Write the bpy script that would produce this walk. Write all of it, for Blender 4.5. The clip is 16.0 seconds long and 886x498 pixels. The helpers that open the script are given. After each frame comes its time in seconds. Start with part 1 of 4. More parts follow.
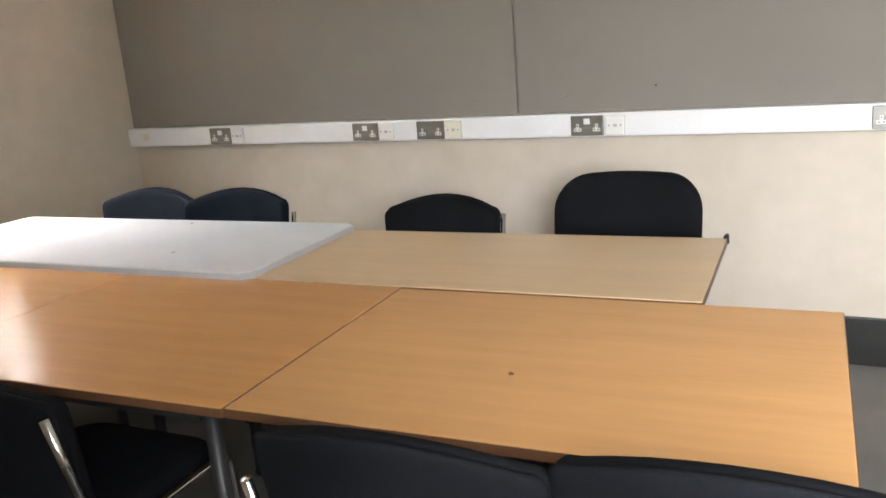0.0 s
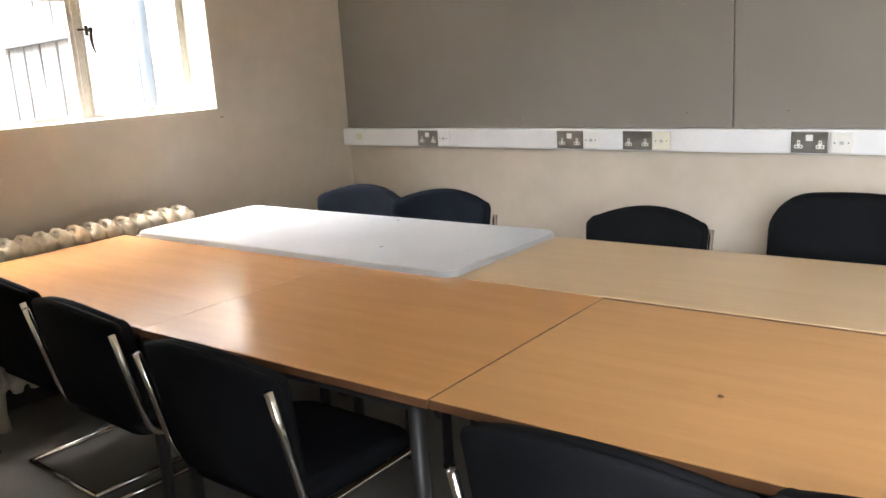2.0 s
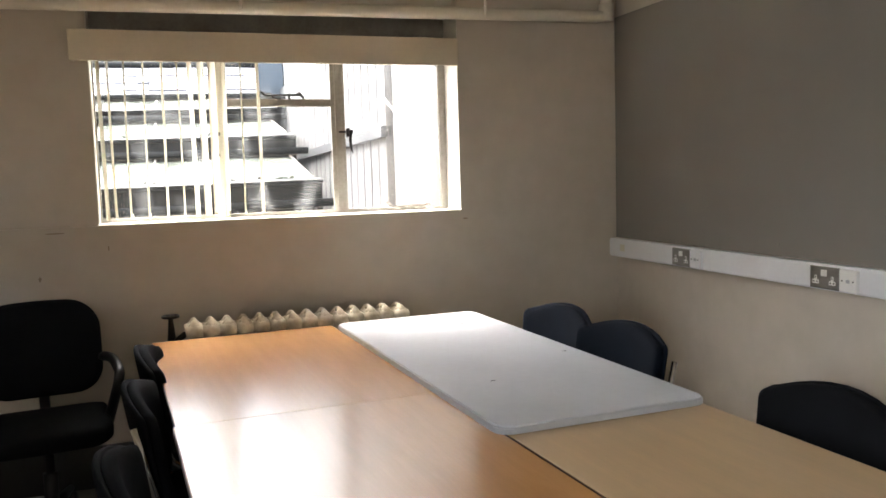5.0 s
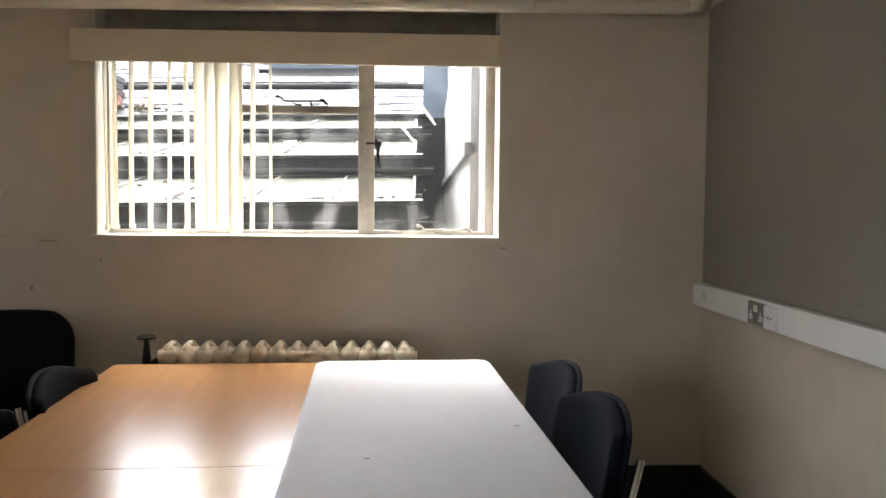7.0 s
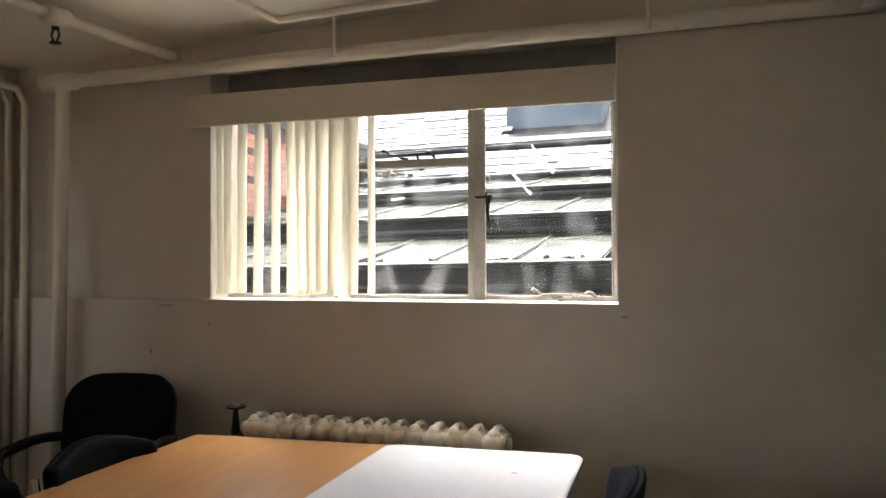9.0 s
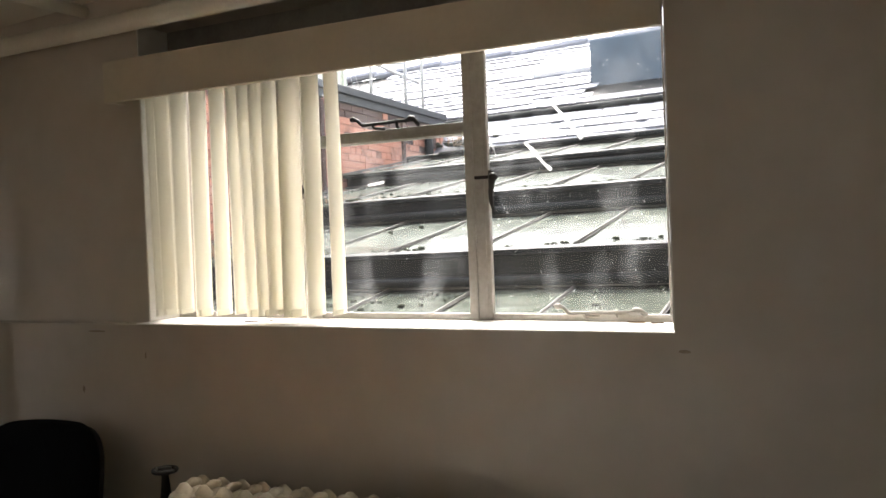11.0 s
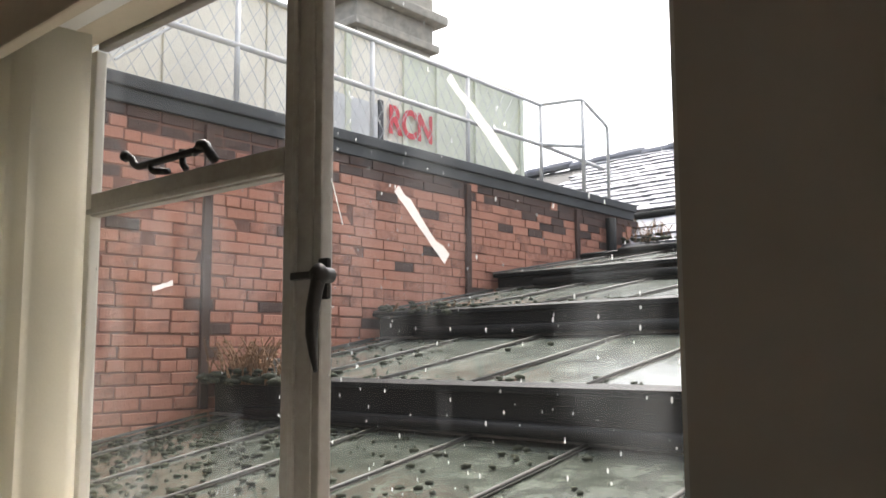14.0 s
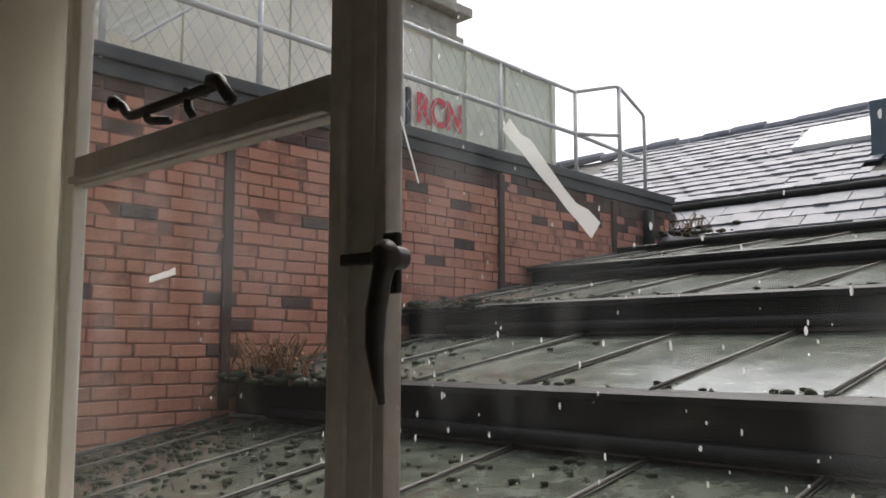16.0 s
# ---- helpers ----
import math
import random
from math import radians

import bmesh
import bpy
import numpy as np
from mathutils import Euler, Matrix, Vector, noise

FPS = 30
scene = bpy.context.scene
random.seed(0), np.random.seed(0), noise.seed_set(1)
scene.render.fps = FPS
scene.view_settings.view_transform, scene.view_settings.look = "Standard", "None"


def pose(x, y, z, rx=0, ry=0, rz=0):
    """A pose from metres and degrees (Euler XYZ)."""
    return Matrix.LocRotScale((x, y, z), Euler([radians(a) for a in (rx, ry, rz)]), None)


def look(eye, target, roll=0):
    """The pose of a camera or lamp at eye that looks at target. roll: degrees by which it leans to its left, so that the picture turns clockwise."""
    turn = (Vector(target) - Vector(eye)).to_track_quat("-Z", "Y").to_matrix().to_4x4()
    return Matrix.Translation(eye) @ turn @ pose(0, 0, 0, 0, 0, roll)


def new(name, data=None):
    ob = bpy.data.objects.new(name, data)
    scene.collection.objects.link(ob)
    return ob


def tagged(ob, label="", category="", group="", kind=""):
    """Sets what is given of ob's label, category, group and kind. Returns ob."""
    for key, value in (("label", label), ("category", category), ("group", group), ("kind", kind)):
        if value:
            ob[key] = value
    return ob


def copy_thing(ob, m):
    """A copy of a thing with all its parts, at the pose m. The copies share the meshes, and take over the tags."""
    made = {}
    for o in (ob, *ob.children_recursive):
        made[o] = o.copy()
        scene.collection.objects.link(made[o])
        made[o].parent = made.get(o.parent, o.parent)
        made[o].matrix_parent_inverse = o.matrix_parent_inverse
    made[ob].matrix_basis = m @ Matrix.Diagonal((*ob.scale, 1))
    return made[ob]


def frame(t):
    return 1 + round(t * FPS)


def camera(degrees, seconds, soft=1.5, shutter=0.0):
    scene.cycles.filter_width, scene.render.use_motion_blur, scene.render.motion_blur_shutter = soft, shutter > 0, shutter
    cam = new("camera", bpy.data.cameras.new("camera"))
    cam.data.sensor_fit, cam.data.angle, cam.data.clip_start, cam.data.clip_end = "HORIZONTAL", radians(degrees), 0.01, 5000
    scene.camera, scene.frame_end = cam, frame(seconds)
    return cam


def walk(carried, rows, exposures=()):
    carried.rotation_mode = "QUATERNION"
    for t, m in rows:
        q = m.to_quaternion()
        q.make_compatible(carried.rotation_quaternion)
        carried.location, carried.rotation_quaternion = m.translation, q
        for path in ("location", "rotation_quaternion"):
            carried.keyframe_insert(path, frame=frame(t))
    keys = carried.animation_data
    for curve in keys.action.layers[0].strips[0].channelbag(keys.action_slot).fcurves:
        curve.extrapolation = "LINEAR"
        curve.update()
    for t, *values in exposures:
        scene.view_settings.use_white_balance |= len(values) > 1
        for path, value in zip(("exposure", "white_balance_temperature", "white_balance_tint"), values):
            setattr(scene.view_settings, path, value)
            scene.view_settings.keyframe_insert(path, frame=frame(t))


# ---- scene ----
# ---- camera ----
cam = camera(56.2, 16.0, soft=1.6)
PATH = [
    (0, (-3.549, -3.852, 1.42), (-1.834, -2.947, 0.928), -4.6),
    (0.5, (-3.559, -3.84, 1.42), (-1.928, -2.788, 0.938), -3.6),
    (1, (-3.558, -3.828, 1.417), (-2.005, -2.66, 0.944), -3.4),
    (1.5, (-3.57, -3.818, 1.425), (-2.063, -2.587, 0.963), -3.8),
    (2, (-3.591, -3.814, 1.424), (-2.116, -2.539, 0.979), -3.6),
    (2.5, (-3.58, -3.803, 1.416), (-2.156, -2.47, 0.974), -3.0),
    (3, (-3.459, -3.764, 1.418), (-2.19, -2.273, 1.01), -1.4),
    (3.5, (-3.236, -3.74, 1.445), (-2.142, -2.097, 1.126), -2.3),
    (4, (-2.978, -3.864, 1.464), (-2.02, -2.126, 1.222), -1.7),
    (4.6, (-2.67, -4.06, 1.457), (-1.89, -2.23, 1.256), -1.7),
    (5.4, (-2.24, -4.20, 1.44), (-1.75, -2.27, 1.27), -1.8),
    (6.5, (-1.693, -3.913, 1.402), (-1.487, -1.926, 1.302), -1.9),
    (7, (-1.355, -3.705, 1.393), (-1.268, -1.71, 1.284), 0.5),
    (7.5, (-1.135, -3.579, 1.418), (-1.117, -1.583, 1.288), -0.7),
    (8, (-0.885, -3.49, 1.402), (-1.09, -1.502, 1.334), -0.0),
    (8.5, (-0.687, -3.386, 1.401), (-1.1, -1.429, 1.398), -1.0),
    (9, (-0.607, -3.128, 1.396), (-1.227, -1.227, 1.431), -0.2),
    (9.8, (-0.605, -2.75, 1.43), (-1.37, -0.92, 1.44), -0.9),
    (11.5, (-0.544, -1.763, 1.552), (-1.485, 0.001, 1.503), -2.1),
    (12, (-0.525, -1.429, 1.58), (-1.557, 0.284, 1.589), -1.5),
    (12.5, (-0.644, -1.132, 1.555), (-1.684, 0.575, 1.623), -1.3),
    (13, (-0.702, -0.87, 1.571), (-1.782, 0.809, 1.693), -1.6),
    (13.5, (-0.686, -0.61, 1.586), (-1.891, 0.976, 1.767), -1.0),
    (14, (-0.73, -0.447, 1.596), (-2.051, 1.04, 1.808), -0.2),
    (14.5, (-0.883, -0.346, 1.596), (-2.249, 1.1, 1.795), -0.4),
    (15, (-0.997, -0.281, 1.615), (-2.338, 1.189, 1.814), -0.1),
    (15.5, (-1.013, -0.249, 1.608), (-2.344, 1.231, 1.804), 0.1),
    (16, (-1.013, -0.256, 1.611), (-2.372, 1.197, 1.812), 0.1),
]
EXPOSURES = [(0.0, 4.75), (2.0, 4.75), (3.0, 4.72), (3.5, 4.45), (4.2, 4.15), (6.5, 3.75), (7.5, 3.65), (8.2, 3.4), (9.2, 3.25), (11.5, 2.65), (12.5, 1.95), (13.5, 1.6), (14.0, 1.85), (14.6, 1.3), (15.2, 0.88), (16.0, 0.86)]
walk(cam, [(t, look(eye, aim, roll)) for t, eye, aim, roll in PATH], EXPOSURES)

# ---- world and light ----
SUN_EL, SUN_AZ = 60.0, -30.0
world = bpy.data.worlds.new("overcast_sky")
scene.world = world
world.use_nodes = True
wn, wl = world.node_tree.nodes, world.node_tree.links
sky = wn.new("ShaderNodeTexSky")
sky.sky_type, sky.sun_disc = "NISHITA", False
sky.sun_elevation, sky.sun_rotation = radians(SUN_EL), radians(SUN_AZ)
sky.air_density, sky.dust_density, sky.ozone_density = 1.0, 6.0, 1.0
grey_sky = wn.new("ShaderNodeHueSaturation")
grey_sky.inputs["Saturation"].default_value = 0.5
wl.new(sky.outputs[0], grey_sky.inputs["Color"])
wl.new(grey_sky.outputs[0], wn["Background"].inputs["Color"])
wn["Background"].inputs["Strength"].default_value = 0.15

sun = new("sun", bpy.data.lights.new("sun", "SUN"))
sun.data.energy, sun.data.angle, sun.data.color = 0.5, radians(25), (1.0, 0.97, 0.93)
az, el = radians(SUN_AZ), radians(SUN_EL)
sun.matrix_world = look((0, 0, 20), Vector((0, 0, 20)) - Vector((math.sin(az) * math.cos(el), math.cos(az) * math.cos(el), math.sin(el))))

W2_Y0, W2_Y1, W2_Z0, W2_Z1 = -1.7, -0.2, 0.88, 2.2
# W3: an invented opening in the west wall that holds the fill lamp
W3_Y0, W3_Y1, W3_Z0, W3_Z1 = -5.3, -3.95, 0.95, 2.2
# unseen fill lamp, added to brighten the tables and the east wall
fill_lamp = new("west_window_daylight", bpy.data.lights.new("west_window_daylight", "AREA"))
fill_lamp.data.shape, fill_lamp.data.size, fill_lamp.data.size_y = "RECTANGLE", 1.15, 1.1
fill_lamp.data.energy, fill_lamp.data.color, fill_lamp.data.spread = 2.5, (0.92, 0.96, 0.98), radians(116)
fill_lamp.matrix_world = look((-3.99, -4.62, 1.6), (0, -4.3, 0.4))


# ---- materials ----
def mat(name, color, rough=0.5, metal=0.0, var=0.12, scale=6.0, grain=70.0, bump=0.05, stretch=(1, 1, 1), tint=None, rvar=0.08, coat=0.0, per_piece=0.0, ior=1.5):
    """A surface with broad stains, fine grain and slight relief."""
    m = bpy.data.materials.new(name)
    m.use_nodes = True
    n, l = m.node_tree.nodes, m.node_tree.links
    b = n["Principled BSDF"]
    co = n.new("ShaderNodeTexCoord")
    mp = n.new("ShaderNodeMapping")
    mp.inputs["Scale"].default_value = stretch
    l.new(co.outputs["Object"], mp.inputs["Vector"])
    big, fine = n.new("ShaderNodeTexNoise"), n.new("ShaderNodeTexNoise")
    big.inputs["Scale"].default_value, big.inputs["Detail"].default_value = scale, 6
    fine.inputs["Scale"].default_value, fine.inputs["Detail"].default_value = grain, 4
    l.new(mp.outputs[0], big.inputs["Vector"]), l.new(mp.outputs[0], fine.inputs["Vector"])
    add = n.new("ShaderNodeMath")
    add.operation = "MULTIPLY_ADD"
    l.new(fine.outputs["Fac"], add.inputs[0])
    add.inputs[1].default_value = 0.5
    l.new(big.outputs["Fac"], add.inputs[2])
    last = add
    if per_piece:
        info, piece = n.new("ShaderNodeObjectInfo"), n.new("ShaderNodeMath")
        piece.operation = "MULTIPLY_ADD"
        l.new(info.outputs["Random"], piece.inputs[0])
        piece.inputs[1].default_value = per_piece
        l.new(add.outputs[0], piece.inputs[2])
        last = piece
    ramp = n.new("ShaderNodeValToRGB")
    lo = tint or [c * (1 - var) for c in color]
    hi = [min(1, c * (1 + var)) for c in color]
    ramp.color_ramp.elements[0].position, ramp.color_ramp.elements[1].position = 0.45, 1.05 + per_piece
    ramp.color_ramp.elements[0].color, ramp.color_ramp.elements[1].color = (*lo, 1), (*hi, 1)
    l.new(last.outputs[0], ramp.inputs[0])
    l.new(ramp.outputs[0], b.inputs["Base Color"])
    rr = n.new("ShaderNodeMapRange")
    rr.inputs["To Min"].default_value, rr.inputs["To Max"].default_value = max(0.02, rough - rvar), min(1, rough + rvar)
    l.new(big.outputs["Fac"], rr.inputs["Value"])
    l.new(rr.outputs[0], b.inputs["Roughness"])
    b.inputs["Metallic"].default_value = metal
    b.inputs["Coat Weight"].default_value, b.inputs["IOR"].default_value = coat, ior
    if bump:
        bp = n.new("ShaderNodeBump")
        bp.inputs["Strength"].default_value, bp.inputs["Distance"].default_value = bump, 0.01
        l.new(add.outputs[0], bp.inputs["Height"])
        l.new(bp.outputs[0], b.inputs["Normal"])
    return m


def glass_mat():
    m = bpy.data.materials.new("dirty_window_glass")
    m.use_nodes = True
    n, l = m.node_tree.nodes, m.node_tree.links
    out = n["Material Output"]
    n.remove(n["Principled BSDF"])
    clear, gloss, dirt = (n.new("ShaderNodeBsdf" + k) for k in ("Transparent", "Glossy", "Translucent"))
    gloss.inputs["Roughness"].default_value = 0.02
    dirt.inputs["Color"].default_value = (0.75, 0.77, 0.78, 1)
    co, noise_a, ramp = n.new("ShaderNodeTexCoord"), n.new("ShaderNodeTexNoise"), n.new("ShaderNodeMapRange")
    noise_a.inputs["Scale"].default_value, noise_a.inputs["Detail"].default_value = 6.0, 12
    shift = n.new("ShaderNodeMapping")
    shift.inputs["Location"].default_value, shift.inputs["Scale"].default_value = (7.3, 2.1, 4.7), (1.4, 1, 0.7)
    l.new(co.outputs["Object"], shift.inputs["Vector"]), l.new(shift.outputs[0], noise_a.inputs["Vector"])
    ramp.inputs["From Min"].default_value, ramp.inputs["From Max"].default_value = 0.5, 0.8
    ramp.inputs["To Min"].default_value, ramp.inputs["To Max"].default_value = 0.0035, 0.06
    l.new(noise_a.outputs["Fac"], ramp.inputs["Value"])
    mix_a, mix_b, facing, fr = n.new("ShaderNodeMixShader"), n.new("ShaderNodeMixShader"), n.new("ShaderNodeLayerWeight"), n.new("ShaderNodeMath")
    curve, fr.operation = n.new("ShaderNodeMath"), "MULTIPLY_ADD"
    curve.operation, curve.inputs[1].default_value = "POWER", 4.0
    fr.inputs[1].default_value, fr.inputs[2].default_value = 0.4, 0.012
    l.new(facing.outputs["Facing"], curve.inputs[0]), l.new(curve.outputs[0], fr.inputs[0])
    l.new(ramp.outputs[0], mix_a.inputs[0]), l.new(clear.outputs[0], mix_a.inputs[1]), l.new(dirt.outputs[0], mix_a.inputs[2])
    l.new(fr.outputs[0], mix_b.inputs[0]), l.new(mix_a.outputs[0], mix_b.inputs[1]), l.new(gloss.outputs[0], mix_b.inputs[2])
    l.new(mix_b.outputs[0], out.inputs[0])
    return m


def fabric_translucent(name, color, through_light=0.6):
    m = mat(name, color, 0.9, bump=0.1, grain=300)
    n, l = m.node_tree.nodes, m.node_tree.links
    tr, mix = n.new("ShaderNodeBsdfTranslucent"), n.new("ShaderNodeMixShader")
    tr.inputs["Color"].default_value = (*color, 1)
    mix.inputs[0].default_value = through_light
    l.new(n["Principled BSDF"].outputs[0], mix.inputs[1]), l.new(tr.outputs[0], mix.inputs[2])
    l.new(mix.outputs[0], n["Material Output"].inputs[0])
    return m


def see_through(m, share):
    """A thin film that lets part of the view show."""
    n, l = m.node_tree.nodes, m.node_tree.links
    out = n["Material Output"]
    clear, mix = n.new("ShaderNodeBsdfTransparent"), n.new("ShaderNodeMixShader")
    mix.inputs[0].default_value = share
    l.new(out.inputs[0].links[0].from_socket, mix.inputs[1]), l.new(clear.outputs[0], mix.inputs[2])
    l.new(mix.outputs[0], out.inputs[0])
    return m


WALL = mat("aged_cream_wall_paint", (0.61, 0.537, 0.46), 0.6, var=0.05, scale=1.3, grain=9, bump=0.03, tint=(0.52, 0.46, 0.375))
REVEAL = mat("white_reveal_paint", (0.78, 0.76, 0.70), 0.5, var=0.06, bump=0.08)
CEIL = mat("cream_ceiling_paint", (0.72, 0.67, 0.58), 0.7, var=0.05, scale=2, bump=0.08)
FLOOR = mat("grey_brown_carpet", (0.16, 0.15, 0.135), 0.9, var=0.25, scale=3, grain=220, bump=0.3)
BLACK_TRIM = mat("black_skirting_paint", (0.018, 0.017, 0.016), 0.45, var=0.3)
BOARD = mat("grey_felt_board", (0.23, 0.21, 0.185), 0.85, var=0.06, scale=1.2, grain=400, bump=0.15)
TRUNK = mat("white_plastic_trunking", (0.80, 0.80, 0.82), 0.35, var=0.04, bump=0.01)
STEEL_PLATE = mat("brushed_grey_metal", (0.25, 0.24, 0.22), 0.42, metal=0.7, var=0.15, stretch=(1, 1, 8))
WHITE_PLASTIC = mat("white_plastic", (0.80, 0.79, 0.76), 0.35, var=0.03, bump=0.0)
CREAM_PLASTIC = mat("yellowed_plastic", (0.72, 0.69, 0.58), 0.4, var=0.04, bump=0.0)
DARK_SLOT = mat("dark_slot", (0.02, 0.02, 0.02), 0.6, bump=0)
BEECH_A = mat("orange_beech_laminate", (0.56, 0.28, 0.10), 0.23, var=0.07, scale=2.2, grain=14, stretch=(10, 0.8, 1), bump=0.003, rvar=0.03, ior=1.75)
BEECH_B = mat("light_beech_laminate", (0.60, 0.32, 0.125), 0.22, var=0.07, scale=2.2, grain=14, stretch=(10, 0.8, 1), bump=0.003, rvar=0.03, ior=1.75)
BEECH_C = mat("pale_beech_laminate", (0.62, 0.44, 0.25), 0.315, var=0.07, scale=2.2, grain=14, stretch=(10, 0.8, 1), bump=0.003, rvar=0.03, ior=1.75)
EDGE = mat("dark_brown_edging", (0.12, 0.055, 0.025), 0.45, var=0.2)
TABLE_LEG = mat("black_powder_coated_steel", (0.02, 0.02, 0.021), 0.45, var=0.2)
WHITEBOARD = mat("white_melamine", (0.55, 0.57, 0.60), 0.58, var=0.05, scale=3, grain=30, bump=0.006, rvar=0.04, ior=1.33)
GREY_RIM = mat("grey_plastic_rim", (0.42, 0.43, 0.45), 0.4, var=0.06)
UPH_BLACK = mat("black_upholstery", (0.007, 0.0075, 0.009), 0.85, var=0.3, grain=350, bump=0.25)
UPH_BLUE = mat("dark_blue_upholstery", (0.008, 0.011, 0.018), 0.9, var=0.3, grain=350, bump=0.25)
SHELL = mat("black_chair_plastic", (0.006, 0.006, 0.007), 0.5, var=0.2, bump=0.03)
CHROME = mat("chromed_steel", (0.62, 0.62, 0.62), 0.16, metal=1.0, var=0.06, bump=0.0)
IRON_CREAM = mat("cream_radiator_enamel", (0.68, 0.63, 0.52), 0.4, var=0.08, scale=9, bump=0.15, tint=(0.5, 0.42, 0.3))
IRON_DARK = mat("dark_iron", (0.025, 0.022, 0.02), 0.5, metal=0.4, var=0.3)
PIPE_PAINT = mat("cream_painted_pipe", (0.70, 0.64, 0.54), 0.4, var=0.08, scale=5)
# white frame paint, darkened: its backlit shade is put into the colour
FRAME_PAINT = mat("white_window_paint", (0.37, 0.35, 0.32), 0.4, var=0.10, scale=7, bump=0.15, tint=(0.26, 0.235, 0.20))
for cloth in (UPH_BLACK, UPH_BLUE, SHELL):
    cloth.node_tree.nodes["Principled BSDF"].inputs["Specular IOR Level"].default_value = 0.08
SHELL.node_tree.nodes["Principled BSDF"].inputs["Specular IOR Level"].default_value = 0.45
GLASS = glass_mat()
# made less translucent to hold daylight off the north wall
BLIND_DENSE = fabric_translucent("lined_cream_blind_fabric", (0.70, 0.67, 0.58), 0.2)
BLIND = fabric_translucent("cream_blind_fabric", (0.78, 0.75, 0.65))
VALANCE = mat("cream_valance_board", (0.62, 0.54, 0.42), 0.5, var=0.06)
BRICK = mat("red_brick", (0.37, 0.175, 0.122), 0.85, var=0.25, scale=14, grain=70, bump=0.9, tint=(0.13, 0.06, 0.048), per_piece=0.7)
MORTAR = mat("sooty_mortar", (0.19, 0.10, 0.077), 0.95, var=0.3, scale=5, bump=0.4)
COPING = mat("weathered_coping", (0.06, 0.063, 0.066), 0.7, var=0.35, scale=3, bump=0.3)
SHEET = mat("wet_wired_glass_sheet", (0.15, 0.165, 0.14), 0.18, var=0.35, scale=7, grain=32, bump=0.06, tint=(0.03, 0.037, 0.03), rvar=0.06)
SHEET_DIRTY = mat("mossy_wired_glass_sheet", (0.085, 0.095, 0.078), 0.15, var=0.6, scale=9, grain=40, bump=0.05, tint=(0.022, 0.026, 0.019), rvar=0.06)
LEAD = mat("black_wet_lead", (0.011, 0.012, 0.012), 0.55, var=0.4, scale=4, bump=0.2, rvar=0.12)
RIB = mat("dull_lead_bar", (0.085, 0.08, 0.072), 0.55, var=0.35, scale=10, bump=0.2)
MOSS = mat("dark_moss", (0.028, 0.032, 0.018), 0.95, var=0.5, scale=20, bump=0.6)
DRY = mat("dry_brown_stems", (0.20, 0.115, 0.06), 0.9, var=0.4, scale=30, bump=0.2)
SLATE = mat("wet_slate", (0.17, 0.175, 0.195), 0.55, var=0.3, scale=9, bump=0.4, per_piece=0.7, tint=(0.075, 0.08, 0.09), ior=1.38)
RAIL = mat("galvanised_rail", (0.55, 0.55, 0.54), 0.5, metal=0.3, var=0.15)
CLAD = mat("pale_green_panel", (0.66, 0.68, 0.54), 0.6, var=0.12, scale=1.5, bump=0.05, tint=(0.52, 0.54, 0.43))
RENDER_WALL = mat("cream_render", (0.80, 0.76, 0.64), 0.8, var=0.15, scale=1.2, bump=0.1)
STONE = mat("sooty_sandstone", (0.44, 0.40, 0.33), 0.85, var=0.3, scale=4, bump=0.3)
RED_PAINT = mat("red_spray_paint", (0.55, 0.05, 0.06), 0.5, var=0.2, bump=0)
BOARDS = mat("weathered_grey_boarding", (0.17, 0.17, 0.165), 0.7, var=0.3, scale=5, stretch=(6, 6, 0.6), bump=0.2)
WHITE_WALL = mat("white_painted_boarding", (0.62, 0.62, 0.60), 0.6, var=0.15, scale=3, bump=0.1)
TAPE = see_through(fabric_translucent("peeling_white_tape", (0.92, 0.92, 0.91), 0.9), 0.45)
DRAIN = mat("dark_blue_grey_drainpipe", (0.06, 0.085, 0.11), 0.45, var=0.2)
GROUND = mat("dark_asphalt", (0.05, 0.05, 0.05), 0.9, var=0.2)
for beech in (BEECH_A, BEECH_B, BEECH_C):
    beech.node_tree.nodes["Principled BSDF"].inputs["Specular IOR Level"].default_value = 0.75
LEAD.node_tree.nodes["Principled BSDF"].inputs["Specular IOR Level"].default_value = 0.18
SLATE.node_tree.nodes["Principled BSDF"].inputs["Specular IOR Level"].default_value = 0.3


# ---- mesh helpers ----
def link(name, bm, material, parent=None, label="", smooth=False):
    me = bpy.data.meshes.new(name)
    bmesh.ops.recalc_face_normals(bm, faces=bm.faces)
    if smooth:
        for f in bm.faces:
            f.smooth = True
    bm.to_mesh(me)
    bm.free()
    me.materials.append(material)
    ob = new(name, me)
    if parent:
        ob.parent = parent
    if label:
        ob["label"] = label
    return ob


def part(name, bm, material, parent, label="", smooth=False):
    return link(name, bm, material, parent, label, smooth)


def thing(name, label, category, m=None, group="", kind=""):
    ob = new(name)
    ob.empty_display_size = 0.1
    if m is not None:
        ob.matrix_basis = m
    return tagged(ob, label, category, group, kind)


def box(x0, x1, y0, y1, z0, z1, bevel=0.0, bm=None, segs=2):
    own = bm is None
    bm = bm or bmesh.new()
    vs = [bm.verts.new((x, y, z)) for x in (x0, x1) for y in (y0, y1) for z in (z0, z1)]
    fs = [bm.faces.new([vs[i] for i in q]) for q in ((0, 1, 3, 2), (4, 6, 7, 5), (0, 4, 5, 1), (2, 3, 7, 6), (0, 2, 6, 4), (1, 5, 7, 3))]
    if bevel:
        es = {e for f in fs for e in f.edges}
        bmesh.ops.bevel(bm, geom=list(es), offset=bevel, segments=segs, affect="EDGES", profile=0.6)
    return bm


